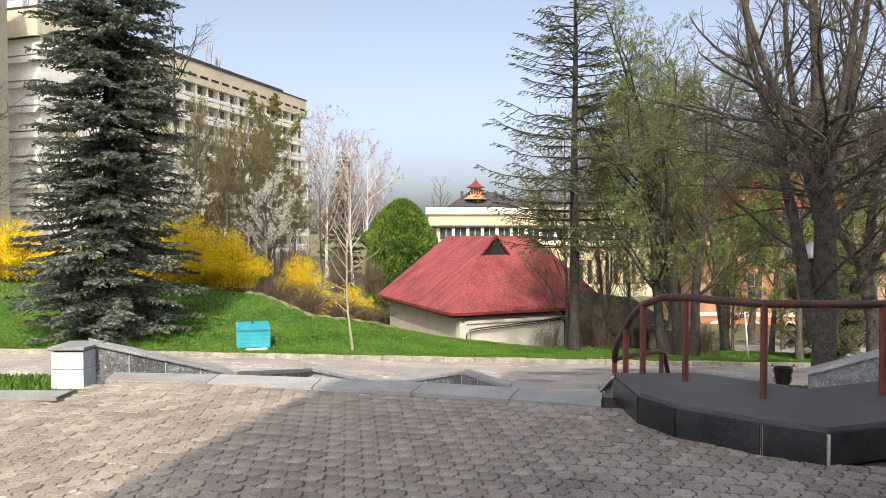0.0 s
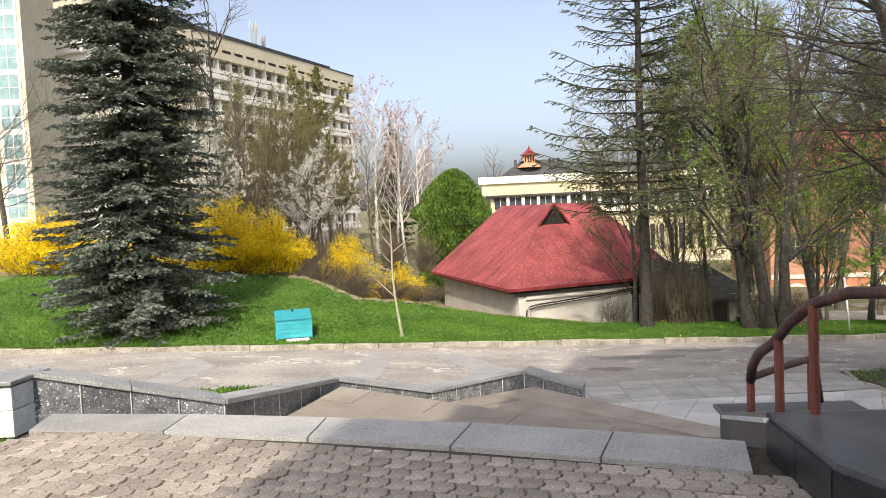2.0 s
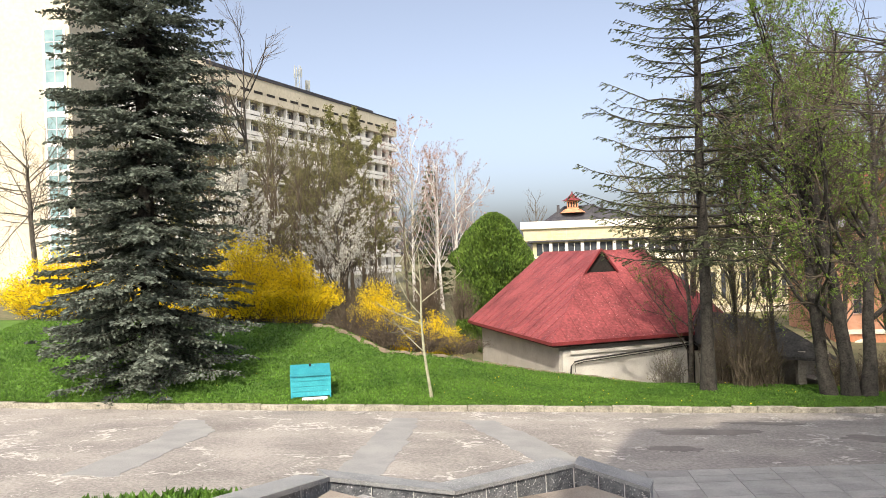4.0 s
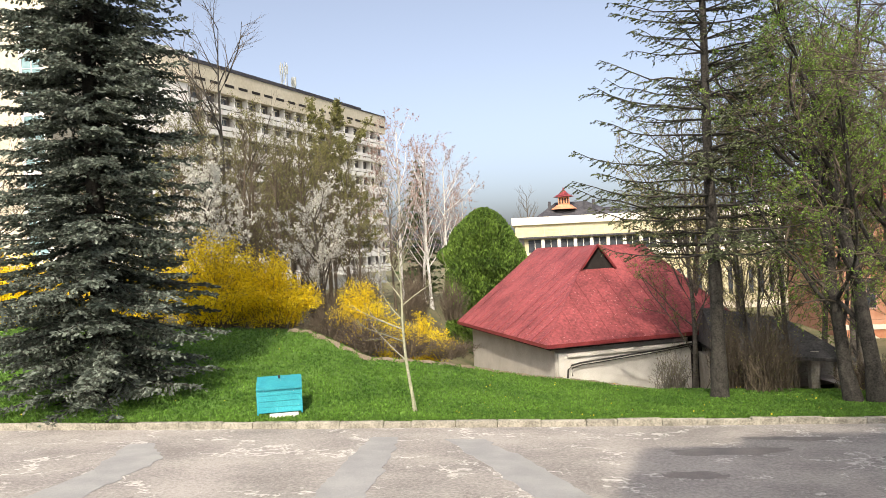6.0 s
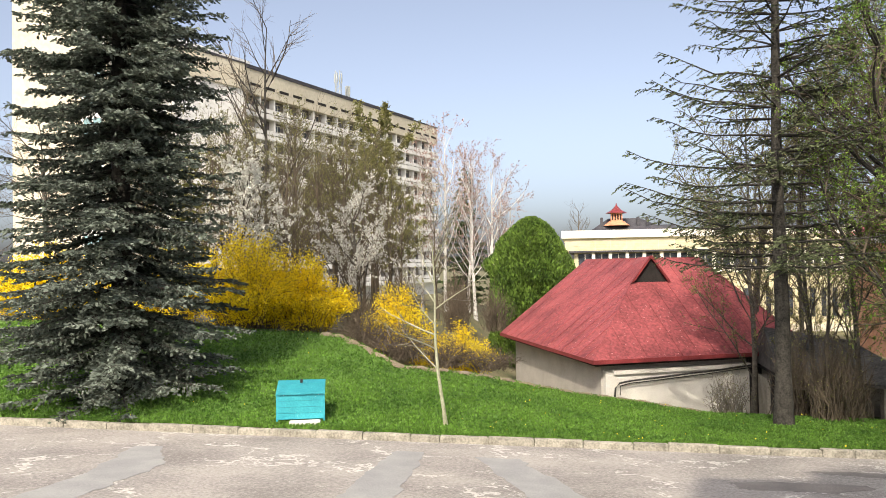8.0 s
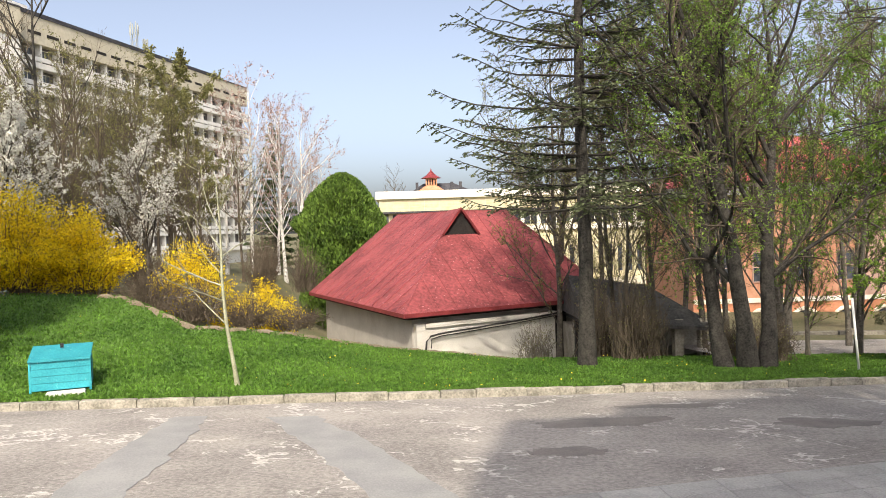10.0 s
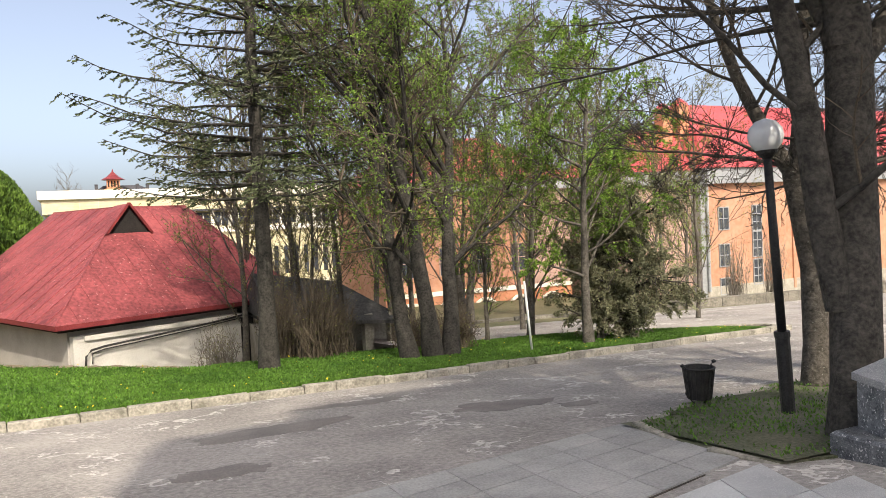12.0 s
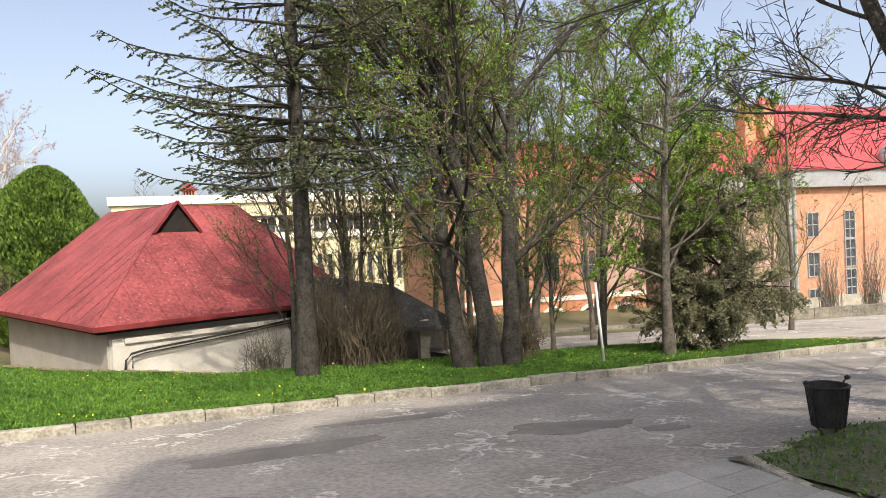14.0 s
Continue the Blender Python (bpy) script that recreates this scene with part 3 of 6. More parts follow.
tagged(part("grass", quads(P, 0.045, g, 1.4, axes=A), GRASS), "grass growing in the granite planter", "grass", kind="stuff")

# ---- stairs down from the terrace ----
stairs = thing("stairs", (0, 9, -0.8), "broad granite stairs with brown slab landings", "stairs", kind="structure")
def lerp2(a, b, u):
    return (a[0] + (b[0] - a[0]) * u, a[1] + (b[1] - a[1]) * u)
E0, E1 = (-3.3, 7.9), (1.75, 6.8)
A0, A1 = (-2.6, 9.3), (1.7, 7.9)
B0, B1 = (-2.0, 11.75), (2.6, 8.85)
C0, C1 = (-1.3, 12.75), (3.2, 9.75)
D0, D1 = (0.55, 13.85), (4.6, 9.4)
F0, F1 = (1.25, 13.85), (5.3, 10.3)
def flight(a0, a1, b0, b1, z0, z1, n):
    for k in range(n):
        u0, u1 = k / n, (k + 1) / n
        z = z0 + (z1 - z0) * (k + 1) / (n + 1)
        p, q, r, s = lerp2(a0, b0, u0), lerp2(a1, b1, u0), lerp2(a1, b1, u1), lerp2(a0, b0, u1)
        m = 4
        for j in range(m):
            part("tread_slab", prism([lerp2(p, q, j / m), lerp2(p, q, (j + 0.99) / m), lerp2(s, r, (j + 0.99) / m), lerp2(s, r, j / m)], -2.3, z), BORDER, stairs)
def landing(a0, a1, b0, b1, z, n, m, mat):
    part("bed", prism([a0, a1, b1, b0], -2.3, z - 0.02), JOINT, stairs)
    for k in range(n):
        for j in range(m):
            u0, u1 = k / n, (k + 0.985) / n
            sh = 0.5 / m if k % 2 else 0.0
            v0, v1 = max(0, j / m - sh), min(1, (j + 0.99) / m - sh)
            p, q, r, s = [lerp2(lerp2(a0, a1, v), lerp2(b0, b1, v), u) for u, v in ((u0, v0), (u0, v1), (u1, v1), (u1, v0))]
            part("landing_slab", prism([p, q, r, s], z - 0.05, z + 0.003 * math.sin(k * 3 + j)), mat, stairs)
flight(E0, E1, A0, A1, 0, -0.72, 3)
landing(A0, A1, B0, B1, -0.72, 4, 5, BROWN_SLAB)
flight(B0, B1, C0, C1, -0.72, -1.3, 3)
landing(C0, C1, D0, D1, -1.3, 3, 5, BROWN_SLAB)
flight(D0, D1, F0, F1, -1.3, -1.78, 2)
# granite apron and the grey paving beyond
N0, N1, N2 = (1.3, 14.5), (6.1, 16.1), (7.1, 16.0)
apron = part("pavement", prism([(1.25, 13.8), (5.3, 10.3), (9.0, 9.0), (9.0, 15.6), N2, N1, N0], -2.4, lambda x, y: road_z(x, y) - 0.01), JOINT, label="granite apron at the foot of the stairs", kind="structure")
for i in range(10):
    for j in range(6):
        u0, u1, v0, v1 = i / 10, (i + 0.985) / 10, j / 6, (j + 0.985) / 6
        q = [lerp2(lerp2((1.25, 13.85), (5.3, 10.3), u), lerp2((1.3, 14.5), (8.0, 16.4), u), v) for u, v in ((u0, v0), (u1, v0), (u1, v1), (u0, v1))]
        if q[2][0] < 7.3:
            part("apron_slab", prism(q, lambda x, y: road_z(x, y) - 0.05, lambda x, y, k=i + j: road_z(x, y) + 0.05 + 0.003 * math.sin(k)), SLAB, apron)
walkway = part("pavement", prism([(1.3, 14.52), (6.1, 16.12), (6.75, 16.7), (7.0, 18.2), (7.05, 18.5), (0.9, 16.75), (0.5, 15.2)], lambda x, y: road_z(x, y) - 0.1, lambda x, y: road_z(x, y) + 0.008), JOINT, label="grey concrete slab paving beside the road", kind="structure")
for i in range(9):
    for j in range(5):
        u0, u1, v0, v1 = i / 9, (i + 0.985) / 9, j / 5, (j + 0.985) / 5
        q = [lerp2(lerp2((0.9, 14.42), (6.75, 16.35), u), lerp2((0.9, 16.72), (7.0, 18.47), u), v) for u, v in ((u0, v0), (u1, v0), (u1, v1), (u0, v1))]
        part("paving_slab", prism(q, lambda x, y: road_z(x, y) - 0.05, lambda x, y, k=i * 3 + j: road_z(x, y) + 0.024 + 0.003 * math.sin(k * 2.1)), GREY_SLAB, walkway)

# ---- black stone plinth with its rail ----
plinth = thing("plinth", (2.2, 5.6, 0), "low plinth clad in black polished stone with a painted rail", "plinth")
top = [(1.68, 6.62), (1.69, 5.74), (1.87, 5.33), (2.32, 4.87), (2.66, 4.63), (3.2, 4.82), (4.5, 5.36), (4.5, 6.5), (3.1, 5.9), (2.85, 6.2), (2.45, 6.62)]
front = top[:7]
part("top_slab", prism(top, 0.212, 0.25), BLACK_TOP_SHEEN, plinth)
part("core", prism([(x + 0.03 if i in (0, 1, 2) else x, y + (0.03 if 2 < i < 7 else 0)) for i, (x, y) in enumerate(top)], -1.3, 0.21), JOINT, plinth)
for a, b in zip(front[:-1], front[1:]):
    n = max(1, round(math.dist(a, b) / 0.45))
    for k in range(n):
        p, q = lerp2(a, b, k / n), lerp2(a, b, (k + 0.985) / n)
        part("face_slab", bar((*p, 0.105), (*q, 0.105), 0.05, 0.212), BLACK_STONE, plinth)
        part("joint", bar((*p, -0.02), (*p, 0.208), 0.014, 0.054), MORTAR, plinth)
slope_z = lambda x, y: 0.25 - 0.53 * (y - 6.62) / 1.93
part("sloped_slab", prism([(1.66, 6.625), (2.45, 6.625), (2.75, 8.5), (1.93, 8.5)], lambda x, y: slope_z(x, y) - 0.04, slope_z), BLACK_TOP_SHEEN, plinth)
part("sloped_body", prism([(1.69, 6.63), (2.43, 6.63), (2.72, 8.47), (1.96, 8.47)], -2.0, lambda x, y: slope_z(x, y) - 0.041), BLACK_STONE, plinth)
part("edge_strip", bar((1.65, 6.6, 0.212), (1.915, 8.48, -0.3), 0.03, 0.03), MORTAR, plinth)
part("low_platform", block(2.06, 8.505, -2.0, 3.2, 9.12, -0.42, 0.01), BLACK_STONE, plinth)
part("platform_cap", block(2.01, 8.505, -0.418, 3.23, 9.15, -0.37, 0.008), BLACK_TOP_SHEEN, plinth)
rail = part("handrail", join(tube([(4.6, 6.0, 0.97), (3.4, 5.6, 0.98), (2.6, 5.53, 0.99), (2.35, 5.82, 0.99), (2.2, 6.2, 0.985), (2.05, 6.42, 0.965), (1.92, 6.6, 0.88), (1.86, 6.8, 0.74), (1.85, 7.0, 0.6), (1.87, 7.4, 0.44), (1.9, 7.64, 0.3), (1.91, 7.72, 0.18)], 0.034, 10), tube([(1.91, 7.72, 0.2), (2.2, 8.0, 0.2), (2.55, 8.35, 0.185), (2.64, 8.46, 0.14), (2.72, 8.6, -0.05), (2.78, 8.7, -0.25)], 0.028, 8)), RAIL_WORN, plinth, "worn dark red-brown handrail", smooth=True)
for x, y, z0, z1 in ((3.6, 5.66, 0.25, 0.97), (2.6, 5.53, 0.25, 0.98), (2.2, 6.22, 0.25, 0.975), (1.92, 6.58, 0.25, 0.88), (1.85, 6.95, 0.155, 0.62), (1.91, 7.72, -0.05, 0.22), (2.6, 8.42, -0.24, 0.17)):
    part("post", tube([(x, y, z0 - 0.01), (x, y, z1)], 0.028, 8), RAIL, plinth, "red-brown painted steel post")
part("bracket", tube([(3.6, 6.6, -0.1), (3.5, 6.7, 0.0), (3.45, 6.8, -0.05), (3.5, 6.9, -0.15)], 0.03, 8), RAIL_WORN, plinth)

# ---- side stairs with a sloping granite cheek ----
side = thing("side_stairs", (7.5, 15.2, -2.0), "grey granite side stairs with a sloping cheek wall", "stairs", kind="structure")
cz = lambda x, y: -1.5 + 0.36 * ((x - 6.9) * 0.928 - (y - 15.6) * 0.371)
part("cheek_wall", prism([(7.33, 15.35), (9.9, 14.3), (10.05, 14.68), (7.48, 15.73)], -2.4, lambda x, y: cz(x, y) - 0.07), GRANITE, side)
part("cheek_cap", prism([(7.27, 15.3), (9.88, 14.26), (10.06, 14.72), (7.46, 15.77)], lambda x, y: cz(x, y) - 0.068, cz), COPING, side)
part("foot_block", block(7.18, 15.2, -2.35, 7.6, 15.8, -1.86, 0.03), GRANITE, side)
for k in range(7):
    ox, oy = 7.5 + k * 0.42 * 0.928, 15.3 - k * 0.42 * 0.371
    geo = block(0, -1.9, -2.4, 3.6 - k * 0.42, -0.02, -2.02 + k * 0.17 + 0.0, 0.012)
    part("step", turned(geo, ox - 0.1, oy, -21.8), SLAB, side)
side.location += Vector((0.3, 0.15, 0.0))

# ---- the building behind, which throws the shadow ----
back = thing("building", (0, -8, -3), "tall pale public building behind the terrace", "building")
part("wall", ([(-5.0, -6.2, -3), (2.2, -6.2, -3), (2.2, -20, -3), (-5.0, -20, -3), (0.25, -6.2, 23.6), (2.2, -6.2, 23.9), (2.2, -20, 23.9), (0.25, -20, 23.6)], [(3, 2, 1, 0), (4, 5, 6, 7), (0, 1, 5, 4), (1, 2, 6, 5), (2, 3, 7, 6), (3, 0, 4, 7)]), PALE_WALL, back)
for x0, x1, h0, h1 in ((2.2, 5.5, 24.6, 25.4), (5.5, 8.0, 25.4, 21.7), (8.0, 10.0, 21.7, 18.9), (10.0, 14.0, 18.9, 12.5)):
    part("wall", prism([(x0, -6.2), (x0, -20), (x1, -20), (x1, -6.2)][::-1], -3, lambda x, y, x0=x0, x1=x1, h0=h0, h1=h1: h0 + (h1 - h0) * (x - x0) / (x1 - x0)), PALE_WALL, back)
part("wall", prism([(14, -6.2), (30, -6.2), (30, -20), (14, -20)][::-1], -3, 12.0), PALE_WALL, back)


# ---- hut with the red roof ----
hut = thing("hut", (1.5, 38, -4), "small plastered hut with a worn red sheet-metal hip roof", "hut")
HC = Vector((0.3, 35.84, -2.27))                      # front corner of the eaves
HU, HV = Vector((6.3, 3.05, 0)).normalized(), Vector((-3.05, 6.3, 0)).normalized()
HW, HD, HR, HT, HE = 9.3, 9.8, 3.6, 4.69, 7.4         # eaves, roof height, near corner and right end of the ridges
def hp3(u, v, z):
    return HC + HU * u + HV * v + Vector((0, 0, z))
def hut_poly(u0, v0, u1, v1):
    return [tuple(hp3(u, v, 0).xy) for u, v in ((u0, v0), (u1, v0), (u1, v1), (u0, v1))]
part("wall", prism(hut_poly(0.55, 0.55, HW - 0.55, HD - 0.55), -5.4, -2.35), PLASTER, hut, "grey plaster wall")
c0, c1, c2, c3 = hp3(0, 0, 0), hp3(HW, 0, 0), hp3(HW, HD, 0.1), hp3(0, HD, 0.2)
T0, T1, T2, T3 = hp3(HT, HT, HR), hp3(HE, HT, HR), hp3(HE, HD + 0.4, HR), hp3(HT, HD + 0.4, HR)
part("roof", ([tuple(p) for p in (c0, c1, c2, c3, T0, T1, T2, T3)] + [tuple(p - Vector((0, 0, 0.06))) for p in (c0, c1, c2, c3)], [(0, 1, 5, 4), (1, 2, 6, 5), (2, 3, 7, 6), (3, 0, 4, 7), (4, 5, 6, 7), (8, 11, 10, 9)]), ROOF_RED, hut, "faded red sheet-metal roof")
for a, b in ((c0, c1), (c1, c2), (c2, c3), (c3, c0)):
    part("fascia", bar(a - Vector((0, 0, 0.07)), b - Vector((0, 0, 0.07)), 0.05, 0.15), ROOF_EDGE, hut, "red roof edge")
    # dark strip in place of the shade under the eaves
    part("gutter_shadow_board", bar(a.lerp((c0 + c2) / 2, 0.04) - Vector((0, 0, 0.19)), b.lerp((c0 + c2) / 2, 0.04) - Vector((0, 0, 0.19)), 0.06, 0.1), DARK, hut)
def seam(p, q):
    part("seam", bar(p + Vector((0, 0, 0.012)), q + Vector((0, 0, 0.012)), 0.018, 0.026), ROOF_RED, hut)
for k in range(1, 13):                                # front slope
    u = HW * k / 13
    if u < HT:
        e = c0.lerp(T0, u / HT)
    elif u > HE:
        e = c1.lerp(T1, (HW - u) / (HW - HE))
    else:
        e = hp3(u, HT, HR)
    if 3.3 < u < 5.2:
        e = hp3(u, 0, 0).lerp(e, 0.7)
    seam(hp3(u, 0, 0), e)
for k in range(1, 14):                                # left slope
    v = HD * k / 14
    seam(c0.lerp(c3, k / 14), c0.lerp(T0, v / HT) if v < HT else T0.lerp(T3, (v - HT) / (T3 - T0).length))
for a, b in ((c0, T0), (c1, T1), (T0, T1), (T0, T3)):
    seam(a, b)
# gablet with its dark opening
gu, gw, gv0 = 4.25, 0.86, 3.4
zg = HR * gv0 / HT
apex, gl, gr = hp3(gu, gv0 - 0.15, HR + 0.08), hp3(gu - gw, gv0 - 0.1, zg), hp3(gu + gw, gv0 - 0.1, zg)
bk = hp3(gu + 0.2, HT, HR + 0.04)
part("gablet_roof", ([tuple(p) for p in (apex, gl - HU * 0.1 - Vector((0, 0, 0.06)), hp3(gu - gw * 0.3, HT - 0.3, HR - 0.3), bk, gr + HU * 0.1 - Vector((0, 0, 0.06)), hp3(gu + gw, HT, HR - 0.1))], [(0, 1, 2, 3), (0, 3, 5, 4)]), ROOF_RED, hut)
part("gablet_opening", ([tuple(p) for p in (apex + HV * 0.12 - Vector((0, 0, 0.1)), gl + HV * 0.12, gr + HV * 0.12)], [(0, 1, 2)]), DARK, hut, "dark triangular roof opening")
part("gablet_trim", join(bar(apex, gl, 0.06, 0.09), bar(apex, gr, 0.06, 0.09)), ROOF_EDGE, hut)
# pale front panel, kink and cable
part("front_panel", prism(hut_poly(0.62, 0.33, 6.6, 0.54), -5.2, -2.7), PANEL, hut, "pale panel streaked by branch shadows")
part("panel_cap", prism(hut_poly(0.95, 0.24, 6.62, 0.56), -2.85, -2.698), PANEL, hut)
part("side_pier", prism(hut_poly(6.64, 0.4, 7.2, 0.9), -5.4, -2.5), DARK, hut)
part("cable", tube([tuple(hp3(u, 0.2, z)) for u, z in ((0.9, -1.35), (0.93, -1.05), (1.1, -0.88), (1.5, -0.82), (2.2, -0.78), (3.0, -0.74), (3.9, -0.68), (4.8, -0.64), (6.6, -0.5))], 0.035, 6), CABLE, hut, smooth=True)
part("cable", tube([tuple(hp3(u, 0.18, z)) for u, z in ((1.1, -1.3), (1.12, -0.98), (1.5, -0.9), (2.4, -0.86), (3.4, -0.8), (4.6, -0.73), (6.6, -0.58))], 0.02, 6), CABLE, hut, smooth=True)

# dark shed beyond the hut
shed = thing("shed", (9, 37, -5), "dark low shed with a sloping grey roof and posts", "shed")
part("roof", ([(6.4, 35.5, -2.7), (11.2, 35.6, -3.1), (11.2, 40.5, -3.1), (6.4, 40.5, -2.7), (6.4, 38, -1.25), (9.4, 38, -1.75), (6.4, 35.5, -2.82), (11.2, 35.6, -3.22), (11.2, 40.5, -3.22), (6.4, 40.5, -2.82)], [(0, 1, 5, 4), (1, 2, 5), (2, 3, 4, 5), (3, 0, 4), (9, 8, 7, 6), (0, 6, 7, 1), (1, 7, 8, 2)]), SLATE, shed, "grey sloping roof")
part("wall", block(6.4, 37.5, -5.5, 11.2, 39.0, -3.1), STONE_WALL, shed)
for x, w in ((8.3, 0.45), (9.7, 0.3), (10.6, 0.25)):
    part("post", block(x, 35.9, -5.5, x + w, 36.25, -2.8, 0.01), BARK_DARK if x < 9 else STONE_WALL, shed)
part("dark_opening", block(6.5, 37.2, -5.0, 8.2, 37.45, -2.9), DARK, shed)
part("gutter_pipe", tube([(11.2, 35.9, -3.1), (11.5, 35.85, -3.25), (11.4, 35.85, -3.6), (11.0, 35.85, -3.9), (10.95, 35.85, -5.2)], 0.06, 8), CABLE, shed)

# turquoise box on the lawn
box = thing("storage_box", (-6.2, 24.6, -2.2), "turquoise painted wooden box with a lid on the lawn", "box")
bz = lawn_z(-6.2, 24.4)
bt = lambda geo: turned(([(0.95 * x, 0.95 * y, 0.95 * z) for x, y, z in geo[0]], geo[1]), -6.24, 24.62, 18, bz)
for k in range(4):
    part("board", bt(block(-0.53, -0.42, 0.05 + k * 0.142, 0.53, -0.39, 0.05 + k * 0.142 + 0.136, 0.004)), TEAL, box)
part("body", bt(block(-0.525, -0.39, 0.04, 0.525, 0.36, 0.62)), TEAL, box)
for s in (-1, 1):
    for k in range(4):
        part("side_board", bt(block(s * 0.527 - 0.012, -0.38, 0.05 + k * 0.142, s * 0.527 + 0.012, 0.36, 0.05 + k * 0.142 + 0.136)), TEAL, box)
    part("corner_post", bt(block(s * 0.535 - 0.02, -0.432, 0.0, s * 0.535 + 0.02, -0.38, 0.62)), TEAL, box)
lid = part("lid", bt(([(-0.56, -0.46, 0.62), (0.56, -0.46, 0.62), (0.56, 0.4, 0.8), (-0.56, 0.4, 0.8), (-0.56, -0.46, 0.66), (0.56, -0.46, 0.66), (0.56, 0.4, 0.84), (-0.56, 0.4, 0.84)], [(3, 2, 1, 0), (4, 5, 6, 7), (0, 1, 5, 4), (1, 2, 6, 5), (2, 3, 7, 6), (3, 0, 4, 7)])), TEAL, box)
part("lid_side", bt(([(-0.53, -0.39, 0.62), (0.53, -0.39, 0.62), (0.53, 0.36, 0.62), (-0.53, 0.36, 0.62), (-0.53, 0.36, 0.79), (0.53, 0.36, 0.79)], [(0, 3, 4), (1, 5, 2), (2, 5, 4, 3)])), TEAL, box)
part("hasp", bt(block(-0.03, 0.1, 0.81, 0.03, 0.16, 0.89)), BLACK_METAL, box)
part("base_slab", bt(block(-0.25, -0.62, -0.1, 0.45, -0.43, 0.035, 0.02)), MORTAR, box, "pale concrete footing")

# lamp post
lx, ly = 8.86, 17.63
lz = lawn2_z(lx, ly)
lamp = thing("street_lamp", (lx, ly, lz), "black lamp post with a white globe, leaning slightly", "street lamp")
lean = lambda h: (lx - 0.05 * h, ly + 0.02 * h, lz + h)
part("base", tube([lean(-0.1), lean(0.95), lean(0.97)], [0.085, 0.085, 0.06], 12), BLACK_METAL, lamp, smooth=False)
part("collar", tube([lean(0.93), lean(1.0)], 0.095, 12), BLACK_METAL, lamp)
part("pole", tube([lean(0.95), lean(3.12)], [0.055, 0.05], 12), BLACK_METAL, lamp, smooth=True)
part("globe_holder", tube([lean(3.08), lean(3.15), lean(3.19)], [0.05, 0.12, 0.13], 14), BLACK_METAL, lamp)
gx, gy, gz = lean(3.36)
part("globe", lathe([(0.02, -0.2), (0.12, -0.175), (0.19, -0.09), (0.21, 0.0), (0.19, 0.09), (0.12, 0.17), (0.02, 0.205)], 20, gx, gy, gz), LAMP_GLASS, lamp, "white opal globe", smooth=True)

# litter bin on its frame
bx, by = 8.5, 18.75
bz2 = road_z(bx, by) + 0.04
bin_ = thing("litter_bin", (bx, by, bz2), "black perforated metal litter bin hung in a frame", "bin")
part("bucket", lathe([(0.145, 0.09), (0.15, 0.09), (0.2, 0.5), (0.205, 0.5), (0.195, 0.49), (0.14, 0.1)], 20, bx, by, bz2), BLACK_METAL, bin_)
for k in range(20):
    w = 2 * math.pi * k / 20
    part("bucket_rib", tube([(bx + r * math.cos(w), by + r * math.sin(w), bz2 + h) for r, h in ((0.154, 0.09), (0.204, 0.48))], 0.008, 4), BLACK_METAL, bin_)
part("rim", tube([(bx + 0.207 * math.cos(w), by + 0.207 * math.sin(w), bz2 + 0.5) for w in np.linspace(0, 2 * math.pi, 25)], 0.014, 6), BLACK_METAL, bin_)
for s in (-1, 1):
    part("frame_arm", tube([(bx + s * 0.02, by, bz2 - 0.04), (bx + s * 0.11, by, bz2 + 0.05), (bx + s * 0.23, by, bz2 + 0.18), (bx + s * 0.19, by, bz2 + 0.31), (bx + s * 0.25, by, bz2 + 0.42), (bx + s * 0.22, by, bz2 + 0.52), (bx + s * 0.27, by, bz2 + 0.55)], 0.011, 6), BLACK_METAL, bin_)
    part("knob", lathe([(0.005, 0), (0.03, 0.012), (0.03, 0.035), (0.005, 0.05)], 8, bx + s * 0.27, by, bz2 + 0.53), BLACK_METAL, bin_)
part("foot_ring", tube([(bx + 0.1 * math.cos(w), by, bz2 + 0.06 + 0.12 * math.sin(w)) for w in np.linspace(math.pi, 2 * math.pi, 9)], 0.011, 6), BLACK_METAL, bin_)

# white pole at the island
pz = lawn_z(10.75, 26.7)
pole = thing("marker_pole", (10.75, 26.7, pz), "thin white painted pole standing on the lawn", "pole")
part("pole", tube([(10.75, 26.7, pz - 0.1), (10.6, 26.7, pz + 1.7)], 0.028, 10), POLE_WHITE, pole, smooth=True)

# low wall along the far road and rubble under it
fw = thing("retaining_wall", (30, 41, -5), "low weathered stone wall along the far road", "wall", kind="structure")
for a, b in zip([(12, 45.0), (20.5, 44.5), (29.5, 42.2), (38, 41.0)], [(20.4, 44.5), (29.4, 42.2), (37.9, 41.0), (70, 41.5)]):
    n = max(1, round(math.dist(a, b) / 2.2))
    for k in range(n):
        p, q = lerp2(a, b, k / n), lerp2(a, b, (k + 0.985) / n)
        zz = min(-4.35, road_z(*p) + 0.75) if p[0] > 26 else -4.6
        part("wall_stone", bar((*p, zz - 0.9), (*q, zz - 0.9), 0.4, 1.5), FAR_WALL, fw)

